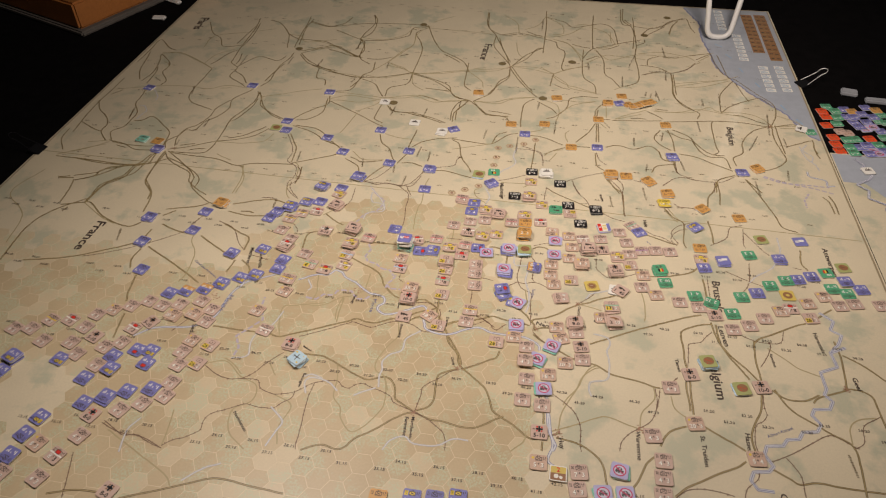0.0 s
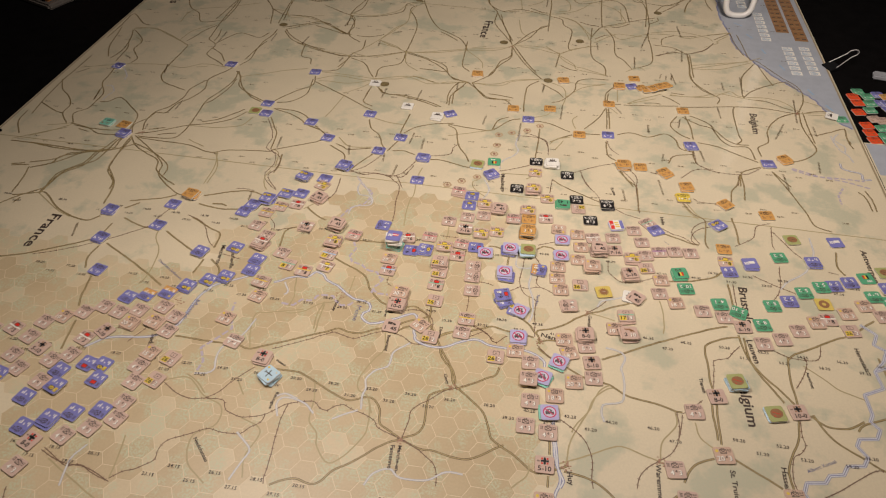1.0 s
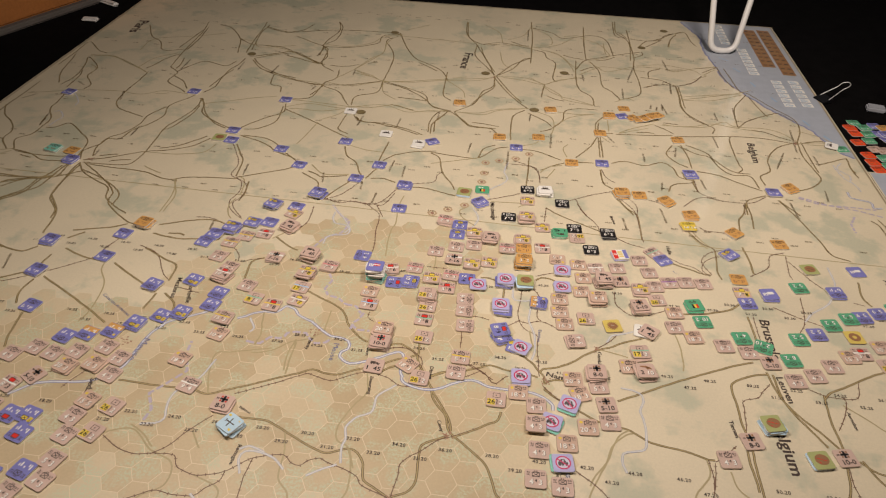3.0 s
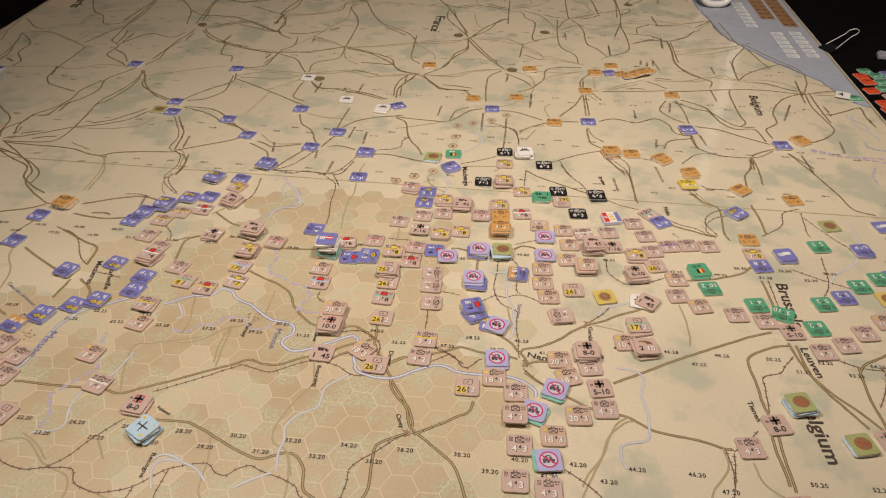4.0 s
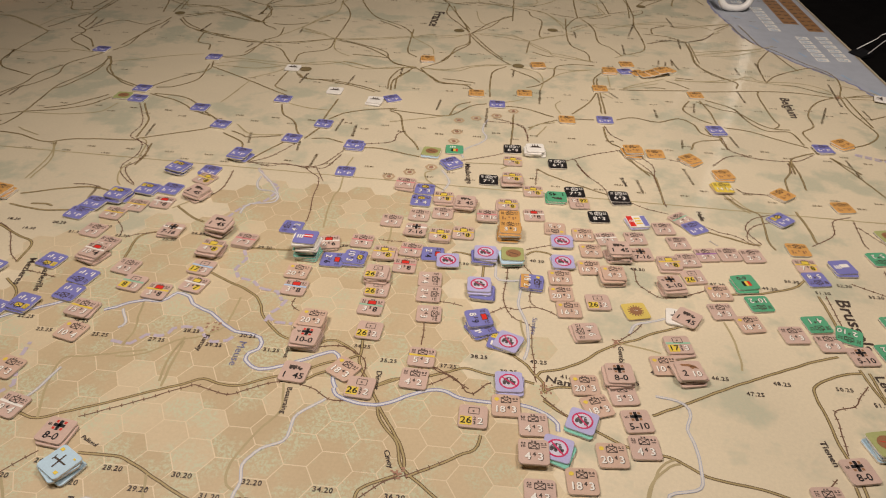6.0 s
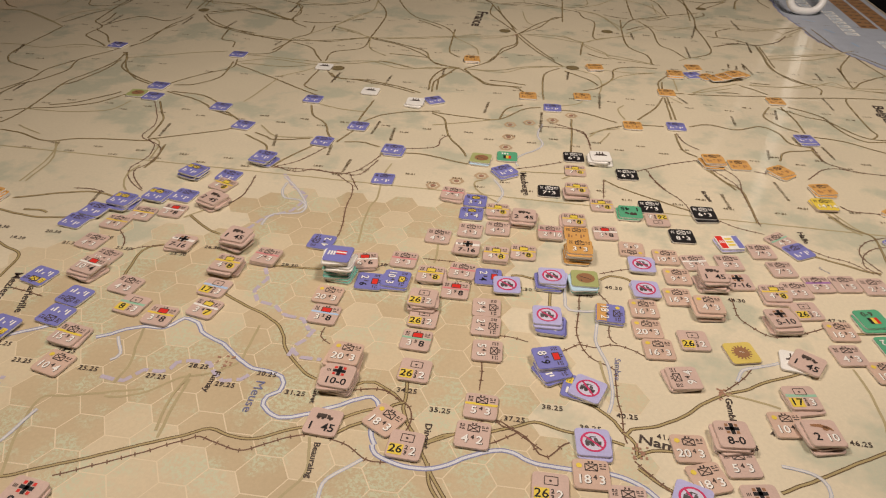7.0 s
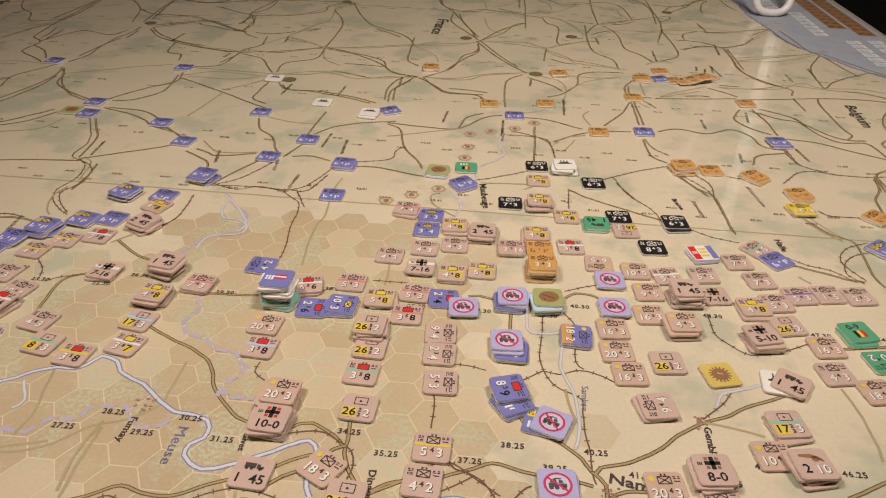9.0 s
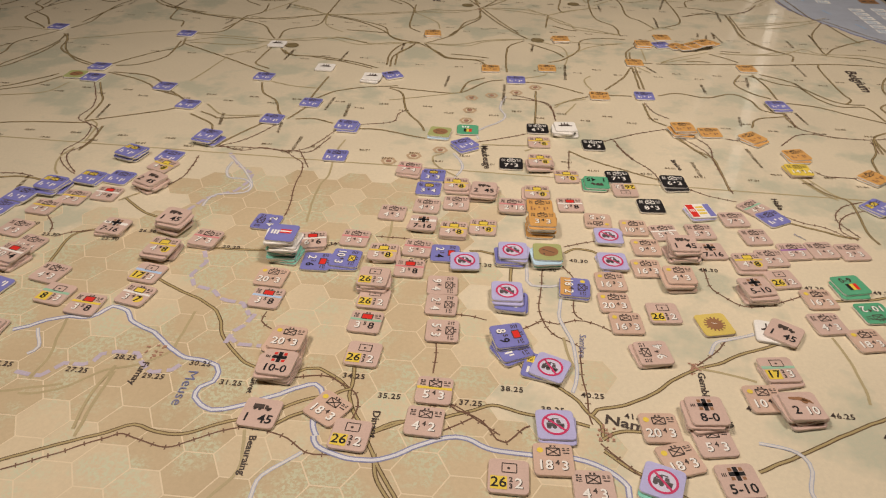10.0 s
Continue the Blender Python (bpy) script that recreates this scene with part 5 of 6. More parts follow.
def place(x, y, turn, kind, text, count, base=0.00035):
    """A pile of counters at x, y (millimetres on the map), the last one lying face up on top."""
    x, y = x / 1000, y / 1000
    for px, py, pa, top in LAID:
        w = radians(pa)
        dx, dy = abs((x - px) * math.cos(w) + (y - py) * math.sin(w)), abs((y - py) * math.cos(w) - (x - px) * math.sin(w))
        if dx < CARD - 0.0035 and dy < CARD - 0.0035:
            base = max(base, top)
    count = PILE.get(count, count)
    if base > 0.001:
        count = max(1, count - round(base / THICK))
    label, group = WORDS[kind[0]]
    if base < 0:
        label = label.split(" with ")[0] + " on the black cloth"
    face = FACE[kind[0]]
    if kind in ("BT",):
        face, label, group = "green", "green cardboard lorry counter", "green counters"
    if kind == "AC":
        face, label, group = "pale_blue", "pale blue aircraft marker with a dark aeroplane", "aircraft markers"
    if kind == "T":
        face, label, group = "teal", "pale green cardboard marker", "green counters"
    if kind == "SK":
        label, group = "yellow and dark red hit marker with a white border", "hit markers"
    if kind == "SP":
        face, label, group = "white", "striped red, yellow and blue marker on a pile", "markers"
    if kind[0] == "G" and kind[1:] == "o":
        face = "tan_warm"
    beneath = {"N": ("lilac", "blue"), "NT": ("teal", "pale_blue"), "DU": ("pale_blue", "teal"), "DB": ("pale_blue", "pale_blue"), "FF": ("white", "teal"), "AC": ("pale_blue", "pale_blue"), "SP": ("lilac", "white")}
    for i in range(count):
        last = i == count - 1
        if last:
            f, word = face, label
        else:
            f = face
            if kind in beneath:
                a, b = beneath[kind]
                f = a if (i >= count / 2 or count < 3) else b
                f = "tan" if f == "core" else f
            word = {"blue": WORDS["F"][0], "tan": WORDS["G"][0]}.get(f, f.replace("_", " ") + " cardboard counter lying in a pile")
        core = "core_white" if f in ("blue", "black", "white", "orange", "lilac", "teal", "pale_blue", "green", "olive") else "core"
        slip = 0.0 if last else 0.0015
        lay(x + dice.uniform(-slip, slip), y + dice.uniform(-slip, slip) - (0.0006 if not last else 0), base + i * THICK, turn + (0 if last else dice.uniform(-10, 10)), kind, text, word, group, f, core, last)
    LAID.append((x, y, turn, base + count * THICK))


place(-228.9, 185.5, -8, "Gy", "4-3", 1)
place(-219.3, 195.9, -6, "Gy", "7-3", 1)
place(-204.9, 201.4, -5, "Gr", "3-8", 1)
place(-186.5, 171.6, -8, "HQw", "7-16", 2)
place(-159.1, 177.1, -10, "TR", "1 45", 4)
place(-140.7, 167.3, -8, "Gp", "7-3", 2)
place(-155.9, 155.6, -6, "Gt", "4-8", 3)
place(-156.1, 140.0, -10, "Ab", "17-3", 1)
place(-196.7, 135.2, -12, "G", "4-3", 1)
place(-218.1, 154.6, -14, "G", "10-4", 1)
place(-187.1, 121.9, -10, "Ag", "8-3", 1)
place(-171.6, 116.9, -6, "Grt", "3-8", 1)
place(-154.5, 125.0, -12, "Gtw", "3-7", 1)
place(-234.3, 340.3, -5, "F", "", 1)
place(-208.1, 313.9, -8, "F", "", 1)
place(-176.7, 266.8, -10, "F", "", 3)
place(-210.9, 242.0, -20, "Fy", "", 3)
place(-190.5, 244.2, -10, "F", "", 1)
place(-234.1, 203.2, -10, "Fy", "", 3)
place(-220.2, 214.4, -10, "Fy", "", 2)
place(-206.0, 217.8, -10, "F", "", 1)
place(-186.9, 213.6, -24, "TRx", "2 45", 3)
place(-189.7, 233.6, -20, "Gt", "4-8", 1)
place(-244.8, 193.8, -10, "F", "", 2)
place(-149.6, 299.6, -5, "F", "", 1)
place(-132.4, 326.9, -4, "F", "", 1)
place(-102.6, 294.7, -4, "F", "", 2)
place(-100.9, 257.0, 0, "F", "", 1)
place(-58.2, 245.7, -4, "Gp", "7-4", 2)
place(-44.7, 241.2, 0, "Fy", "3-3", 1)
place(-45.5, 226.8, 0, "Fy", "3-4", 1)
place(-31.5, 231.4, 2, "Gt", "4-8", 2)
place(-16.9, 225.0, 0, "TR", "2 45", 3)
place(10.0, 228.3, 2, "Gt", "4-8", 2)
place(-46.3, 292.4, -5, "DU", "", 2)
place(-30.2, 300.0, 3, "BF", "", 1)
place(-30.5, 278.7, 38, "F", "", 2)
place(11.5, 307.1, 3, "K", "6-3", 1)
place(12.1, 288.8, 2, "Gt", "7-8", 1)
place(11.9, 259.9, 2, "Gt", "4-8", 3)
place(27.7, 305.0, 6, "W", "", 3)
place(43.4, 289.3, 4, "K", "6-3", 1)
place(-3.6, 259.9, 2, "K", "7-3", 1)
place(26.2, 249.0, 4, "Gt", "4-8", 1)
place(41.3, 242.3, 182, "BT", "1 45", 2)
place(53.5, 251.9, 4, "K", "7-3", 1)
place(55.7, 238.3, 184, "A", "26-2", 1)
place(66.9, 223.6, 5, "K", "8-3", 1)
place(81.9, 248.6, 5, "K", "6-3", 2)
place(90.3, 219.9, 12, "SP", "", 2)
place(105.7, 215.7, 8, "G", "7-3", 1)
place(118.3, 228.4, 40, "Gg", "4-5", 1)
place(125.1, 219.1, 30, "F", "", 1)
place(112.2, 201.0, 10, "G", "7-3", 1)
place(98.2, 314.3, 8, "O", "", 3)
place(114.9, 315.5, 5, "O", "", 1)
place(138.2, 309.4, 35, "O", "", 2)
place(157.6, 289.5, 15, "O", "", 2)
place(153.1, 270.9, 5, "Y", "14-14", 2)
place(191.3, 267.2, 40, "O", "", 2)
place(167.3, 361.7, 8, "F", "", 2)
place(83.2, 368.3, 2, "F", "", 1)
place(53.2, 364.2, 2, "O", "", 1)
place(-60.3, 201.3, -2, "G", "4-3", 1)
place(-44.4, 209.8, -2, "G", "4-3", 1)
place(-44.2, 192.1, 0, "HQw", "7-16", 2)
place(-30.1, 214.2, 0, "G", "4-3", 1)
place(-2.6, 213.5, 2, "Gp", "2-16", 2)
place(11.8, 195.6, 2, "O", "3-3", 4)
place(11.3, 216.2, 2, "O", "", 1)
place(-29.4, 188.4, 0, "Gt", "4-8", 2)
place(-15.8, 193.7, 0, "Gt", "5-8", 1)
place(26.6, 219.6, 5, "Gr", "3-8", 1)
place(-74.0, 177.2, -2, "Gp", "5-3", 1)
place(-92.5, 171.8, 12, "Gr", "6-6", 2)
place(-118.1, 185.5, 85, "F", "4-2", 1)
place(-102.4, 161.2, -2, "FF", "", 8)
place(-87.0, 156.7, -89, "Fr", "2-6", 1)
place(-74.5, 159.3, -93, "Fy", "10-3", 2)
place(-59.2, 166.0, 0, "Gt", "5-8", 2)
place(-44.4, 172.5, -4, "Gp", "5-3", 1)
place(-46.0, 156.8, 0, "Grp", "3-8", 1)
place(-59.5, 144.7, -2, "A", "26-2", 3)
place(-57.7, 134.2, -2, "A", "26-2", 1)
place(-31.6, 169.8, -88, "Fr", "2-4", 1)
place(-22.4, 163.6, 5, "N", "", 1)
place(-1.6, 171.1, 3, "N", "", 3)
place(13.8, 171.7, 2, "DU", "", 3)
place(42.7, 191.7, 4, "N", "", 2)
place(42.6, 171.2, 4, "N", "", 2)
place(39.1, 206.1, 180, "Go", "6-5", 1)
place(55.8, 202.0, 4, "Go", "10-5", 1)
place(59.4, 185.8, 5, "Go", "9-5", 1)
place(69.7, 199.5, 12, "Gw", "5-3", 1)
place(57.4, 169.1, 6, "Go", "16-3", 1)
place(24.8, 150.0, -92, "Fo", "18-2", 2)
place(40.6, 157.5, 5, "Go", "16-3", 1)
place(40.7, 143.2, 5, "Go", "20-3", 1)
place(44.2, 130.4, 5, "Go", "16-3", 1)
place(51.9, 113.0, 100, "G", "9-4", 2)
place(59.9, 138.6, 6, "A", "26-2", 1)
place(87.0, 202.5, 8, "G", "5-3", 1)
place(74.6, 183.1, 5, "TR", "1 45", 4)
place(88.6, 186.3, 8, "HQ", "7-16", 1)
place(69.7, 161.4, 5, "Go", "4-3", 3)
place(103.3, 178.4, 8, "Gt", "4-8", 2)
place(114.9, 184.0, 10, "G", "5-3", 1)
place(126.8, 190.8, 10, "Gv", "5-3", 1)
place(139.9, 193.3, 10, "G", "1-5", 1)
place(153.5, 193.6, 10, "G", "2-3", 1)
place(100.5, 156.9, 15, "HQ", "5-10", 3)
place(114.9, 168.1, 12, "A", "26-2", 1)
place(142.3, 165.6, 14, "BF", "0-9", 2)
place(126.3, 155.5, 8, "Go", "16-3", 1)
place(124.4, 139.5, 10, "G", "4-3", 1)
place(136.8, 131.0, 12, "Go", "18-3", 1)
place(100.6, 131.6, -8, "W", "", 1)
place(104.8, 130.8, -32, "TR", "1 45", 2)
place(79.0, 133.7, 14, "SU", "", 1)
place(96.6, 109.2, 8, "Ag", "17-3", 2)
place(88.0, 94.8, 8, "Go", "10-4", 1)
place(98.3, 89.6, 8, "GN", "2 10", 3)
place(65.1, 83.6, 6, "HQ", "8-0", 3)
place(49.2, 77.2, 6, "Go", "20-3", 1)
place(-30.5, 146.2, -87, "G", "9-4", 1)
place(-29.7, 133.3, -90, "G", "2-4", 1)
place(-27.8, 117.5, -88, "G", "5-3", 1)
place(-84.7, 103.1, -4, "Go", "20-3", 3)
place(-84.7, 89.8, -4, "HQr", "10-0", 3)
place(-84.8, 68.7, -4, "TR", "1 45", 1)
place(-62.7, 73.4, -30, "Go", "18-3", 1)
place(-55.8, 101.1, -3, "A", "26-2", 1)
place(-58.3, 119.3, -3, "Grg", "3-8", 1)
place(-27.6, 85.7, -1, "Gy", "5-3", 1)
place(-29.4, 71.3, -2, "G", "4-2", 1)
place(-103.3, 143.6, -4, "Go", "20-3", 1)
place(-101.2, 129.5, -4, "Grb", "3-8", 1)
place(-1.6, 137.6, -4, "Fy", "", 2)
place(-3.5, 141.2, 3, "N", "", 3)
place(-0.6, 109.6, -64, "Fy", "", 2)
place(-2.2, 114.0, -72, "Fr", "8-9", 3)
place(9.8, 101.6, -12, "Fy", "", 1)
place(13.2, 100.7, -22, "N", "", 2)
place(14.2, 73.7, 4, "N", "", 2)
place(146.0, 148.6, 190, "B", "10-2", 1)
place(-0.9, 52.0, 0, "A", "26-2", 1)
place(13.2, 60.1, 3, "Go", "18-3", 1)
place(25.3, 50.7, 4, "G", "4-3", 1)
place(46.4, 54.3, -18, "NT", "", 2)
place(70.6, 58.2, 10, "HQ", "5-10", 1)
place(66.1, 73.3, 10, "G", "5-3", 1)
place(53.7, 64.6, 20, "Go", "18-3", 1)
place(35.0, 38.1, -14, "NT", "", 2)
place(25.2, 34.3, 2, "G", "4-3", 1)
place(27.8, 16.4, 2, "G", "4-3", 1)
place(44.7, 23.8, 4, "Go", "18-3", 1)
place(58.0, 38.2, 5, "Go", "20-3", 1)
place(72.1, 44.0, 5, "G", "4-3", 1)
place(42.0, 8.2, 8, "NT", "", 2)
place(26.1, -4.4, 2, "G", "4-3", 1)
place(41.8, -7.5, 3, "G", "4-3", 1)
place(41.1, -32.5, 2, "HQr", "5-10", 1)
place(142.2, 26.4, 8, "G", "4-3", 1)
place(125.8, -21.9, 8, "G", "4-3", 1)
place(158.4, -5.8, 10, "Go", "20-3", 1)
place(159.1, 42.4, 12, "HQ", "8-0", 1)
place(173.8, 55.9, 14, "DB", "", 3)
place(197.7, 33.3, 14, "DB", "", 2)
place(214.0, 38.0, 12, "HQ", "10-0", 1)
place(171.5, 135.3, 190, "B", "4-1", 1)
place(185.2, 128.2, 160, "B", "2-10", 1)
place(213.0, 140.4, 190, "B", "5-2", 1)
place(202.0, 117.8, 190, "B", "8-2", 1)
place(186.6, 113.5, 8, "HQ", "5-10", 1)
place(173.5, 121.4, 8, "G", "6-3", 1)
place(157.2, 125.4, 8, "G", "6-3", 1)
place(200.0, 98.4, 8, "G", "4-3", 1)
place(214.8, 105.4, 10, "G", "4-3", 1)
place(229.2, 116.4, 10, "G", "4-3", 1)
place(244.5, 127.8, 10, "Go", "15-3", 1)
place(254.0, 132.4, 8, "Gr", "3-8", 1)
place(254.3, 149.2, 8, "SO", "", 1)
place(270.2, 141.3, 12, "Go", "10-3", 1)
place(269.0, 123.0, 12, "A", "26-2", 1)
place(286.3, 152.7, 14, "Go", "10-4", 1)
place(241.2, 159.9, 190, "B", "5-2", 1)
place(256.6, 169.1, 190, "B", "5-2", 1)
place(267.5, 172.3, 190, "F", "5-9", 1)
place(281.1, 178.6, 192, "F", "5-9", 1)
place(295.7, 185.9, 192, "BF", "", 1)
place(296.4, 164.6, 190, "B", "", 1)
place(227.5, 147.9, 190, "F", "5-2", 1)
place(228.4, 200.6, 192, "B", "5-2", 1)
place(255.6, 198.3, 190, "F", "", 2)
place(280.9, 229.2, 12, "FL", "", 1)
place(202.4, 187.8, 12, "FL", "", 2)
place(183.8, 175.1, 190, "F", "5-8", 1)
place(182.6, 203.8, 4, "O", "", 1)
place(182.3, 187.6, 4, "Gt", "7-8", 1)
place(181.4, 235.2, 40, "Fy", "", 2)
place(227.1, 257.7, 10, "O", "", 1)
place(243.5, 226.6, 14, "DU", "", 1)
place(-502.8, 421.9, -10, "F", "", 1)
place(-369.1, 448.3, -5, "F", "", 1)
place(-294.1, 368.9, -5, "F", "", 1)
place(-288.8, 348.8, -5, "F", "", 1)
place(-451.4, 302.2, -10, "T", "", 2)
place(-424.1, 285.7, -10, "F", "", 2)
place(-431.9, 301.7, -10, "O", "", 1)
place(-308.2, 197.2, -12, "O", "", 3)
place(-319.6, 182.3, -10, "F", "", 1)
place(-373.2, 164.7, -12, "F", "", 2)
place(-262.4, 447.0, 0, "F", "", 1)
place(-185.5, 433.5, 0, "W", "", 1)
place(-137.9, 389.8, -2, "W", "", 1)
place(-101.3, 374.1, 0, "W", "", 2)
place(-88.3, 381.8, 30, "F", "", 1)
place(-175.2, 366.6, -4, "F", "", 1)
place(-70.1, 474.1, 4, "O", "", 2)
place(31.8, 475.3, 8, "O", "", 2)
place(96.3, 473.8, 4, "O", "", 2)
place(113.8, 494.3, 8, "O", "", 1)
place(110.8, 475.5, 20, "F", "", 1)
place(121.5, 474.0, 30, "O", "", 1)
place(128.2, 470.0, 20, "O", "", 2)
place(135.5, 472.5, 38, "O", "", 2)
place(143.4, 476.3, 28, "O", "", 2)
place(150.0, 485.0, 40, "O", "", 1)
place(-20.7, 404.4, 3, "O", "", 1)
place(19.6, 410.8, 2, "O", "", 1)
place(-2.4, 384.6, 2, "F", "", 1)
place(84.4, 431.9, 3, "O", "", 1)
place(165.1, 430.8, 5, "O", "", 1)
place(241.3, 341.1, 5, "F", "", 2)
place(259.5, 352.6, 30, "O", "", 2)
place(334.6, 441.8, 8, "B", "", 1)
place(325.1, 446.1, 70, "W", "", 1)
place(-361.9, 127.0, -14, "F", "", 2)
place(-343.9, 89.0, -14, "F", "", 1)
place(-320.0, 151.8, -12, "F", "", 1)
place(-302.9, 63.5, 165, "F", "", 1)
place(-288.7, 68.4, 165, "Fo", "", 1)
place(-273.0, 73.5, 165, "Fo", "", 1)
place(-354.6, 27.9, -16, "G", "4-3", 1)
place(-343.1, 35.6, -16, "Go", "10-3", 1)
place(-329.5, 42.6, -16, "G", "4-3", 1)
place(-316.3, 50.8, -16, "G", "4-3", 1)
place(-301.9, 47.2, -16, "G", "4-3", 1)
place(-286.9, 51.5, -16, "G", "4-3", 1)
place(-269.2, 58.1, -16, "G", "4-3", 1)
place(-287.5, 37.5, -18, "Go", "20-3", 2)
place(-269.6, 41.7, -16, "Go", "16-3", 2)
place(-255.9, 49.6, -16, "G", "5-3", 1)
place(-255.0, 34.8, -16, "G", "4-3", 1)
place(-314.9, 17.7, -20, "Gr", "8-3", 1)
place(-303.0, 26.8, -30, "HQ", "5-10", 1)
place(-343.1, 3.3, -20, "HQ", "5-10", 1)
place(-215.5, 55.2, -14, "Go", "18-3", 1)
place(-200.6, 33.8, -14, "Gw", "9-4", 1)
place(-299.5, -5.1, 165, "Fr", "", 1)
place(-287.7, -4.2, 165, "Fy", "", 1)
place(-285.3, -17.7, 165, "Fr", "", 1)
place(-316.5, -14.4, 160, "F", "", 1)
place(-311.4, -28.0, 160, "Fy", "", 2)
place(-268.6, -41.5, 165, "F", "", 1)
place(-286.8, -46.6, 165, "F", "", 1)
place(-300.6, -54.4, 165, "F", "", 2)
place(-260.8, -0.8, -18, "G", "4-3", 1)
place(-258.0, -14.7, -18, "G", "4-3", 1)
place(-255.7, -32.6, -18, "G", "5-3", 1)
place(-254.5, -46.3, -20, "G", "4-3", 1)
place(-269.1, -55.9, -20, "G", "4-3", 1)
place(-283.5, -64.5, -22, "G", "4-3", 1)
place(-258.1, 12.5, -18, "Go", "15-5", 1)
place(-240.5, 9.7, -18, "A", "26-2", 1)
place(-243.2, -10.8, -18, "A", "26-2", 1)
place(-173.1, 22.1, -8, "HQr", "8-0", 2)
place(-161.7, 5.7, -30, "AC", "", 3)
place(-250.2, 182.9, -10, "F", "", 1)
place(-267.0, 124.1, 165, "F", "", 2)
place(-239.3, 135.0, 165, "Fy", "", 1)
place(-215.0, 123.6, 165, "F", "", 1)
place(-215.8, 110.0, 168, "F", "", 1)
place(-233.3, 98.4, 168, "Fy", "", 2)
place(-246.2, 93.2, 165, "Fy", "", 1)
place(-260.7, 82.9, 165, "Fy", "", 2)
place(-202.4, 97.9, -12, "Gy", "15-3", 2)
place(-199.4, 82.1, -14, "Go", "10-4", 1)
place(-218.5, 143.2, -14, "Gr", "10-4", 3)
place(-231.4, 166.4, -12, "G", "4-3", 1)
place(-398.2, -29.8, 160, "Fy", "", 3)
place(-359.1, -24.5, 165, "Fy", "", 1)
place(-328.1, -39.9, 165, "F", "", 1)
place(-315.2, -62.8, 165, "F", "", 1)
place(-341.4, -80.5, 160, "Fy", "", 1)
place(-344.3, -96.5, 158, "F", "", 1)
place(-343.6, -115.3, 165, "F", "", 2)
place(-400.3, -43.9, 160, "F", "", 1)
place(-303.5, -72.2, -20, "HQr", "8-0", 1)
place(-301.9, -91.2, -22, "G", "4-3", 1)
place(-329.9, -102.2, -22, "Go", "8-3", 1)
place(-310.4, -109.8, -22, "Gr", "8-3", 1)
place(-312.7, -129.0, -22, "G", "4-3", 1)
place(-257.2, -130.3, -18, "HQ", "8-0", 1)
place(-341.7, -129.1, -20, "G", "4-3", 1)
place(-417.6, 0.9, -20, "G", "4-3", 1)
place(-402.9, 3.3, -20, "G", "4-3", 1)
place(-391.6, 15.3, -20, "Gy", "4-3", 1)
place(-374.3, 18.1, -20, "Gr", "4-3", 1)
place(-357.2, 12.0, -20, "G", "4-3", 1)
place(-384.8, -8.3, -20, "G", "4-3", 1)
place(-359.7, -6.2, -20, "G", "4-3", 1)
place(-348.1, -17.1, -20, "G", "4-3", 1)
place(-328.4, -6.3, -20, "G", "4-3", 1)
place(-325.2, -25.7, -20, "G", "4-3", 1)
place(-316.7, 0.7, -20, "G", "4-3", 1)
place(42.2, -58.6, 2, "Go", "5-3", 1)
place(56.8, -65.6, 0, "SK", "", 1)
place(71.6, -61.8, 8, "G", "7-3", 1)
place(70.8, -75.9, 10, "G", "4-3", 1)
place(100.3, -56.7, -8, "NT", "", 2)
place(88.6, -76.6, 8, "NT", "", 2)
place(104.2, -74.9, 8, "NT", "", 2)
place(132.4, -42.6, 3, "G", "4-3", 1)
place(131.5, -56.6, 3, "G", "4-3", 1)
place(130.6, -70.6, 3, "G", "4-3", 1)
place(199.6, -30.2, 6, "Go", "5-4", 1)
place(-67.3, -104.6, 0, "O", "", 1)
place(-43.8, -100.7, 0, "Fy", "", 1)
place(-28.0, -99.0, 0, "F", "", 1)
place(-11.8, -95.5, 0, "Fy", "", 1)
place(310.0, 175.7, 192, "F", "", 2)
place(322.2, 167.3, 192, "F", "", 1)
place(308.2, 159.9, 190, "B", "", 1)
place(312.9, 195.8, 12, "DU", "", 1)
place(334.1, 148.9, 12, "G", "4-3", 1)
place(311.8, 147.4, 12, "G", "4-3", 1)
place(297.9, 143.0, 12, "G", "4-3", 1)
place(380.7, 367.8, 12, "W", "", 1)
place_loose(360.5, 497.6, 10, "L", "", 1)
place_loose(362.2, 484.1, 10, "L", "", 1)
place_loose(358.2, 463.4, 12, "L", "", 1)
place_loose(359.9, 436.6, 12, "L", "", 1)
place_loose(359.6, 421.7, 12, "L", "", 1)
place_loose(360.6, 407.4, 12, "L", "", 1)
place_loose(375.6, 484.8, 10, "B", "", 1)
place_loose(372.0, 469.5, 10, "B", "", 1)
place_loose(374.8, 432.7, 12, "B", "", 1)
place_loose(374.0, 416.7, 12, "B", "", 1)
place_loose(368.6, 510.1, 8, "B", "", 1)
place(374.7, 403.3, 12, "B", "", 1)
place_loose(389.3, 506.3, 10, "F", "", 1)
place_loose(388.3, 488.2, 10, "F", "", 1)
place_loose(393.0, 475.5, 20, "F", "", 1)
place_loose(408.6, 477.9, 10, "F", "", 1)
place_loose(386.3, 418.6, 12, "F", "", 1)
place_loose(399.2, 413.5, 12, "N", "", 1)
place_loose(402.6, 405.7, 15, "N", "", 1)
place_loose(402.3, 461.2, 15, "N", "", 1)
place_loose(396.6, 500.5, 12, "O", "", 1)
place_loose(401.7, 439.5, 14, "L", "", 1)
place_loose(430.6, 498.9, 10, "B", "", 1)
place_loose(423.6, 482.9, 10, "B", "", 1)
place_loose(408.4, 427.0, 14, "B", "", 1)
place_loose(371.6, 451.2, 14, "G", "", 1)
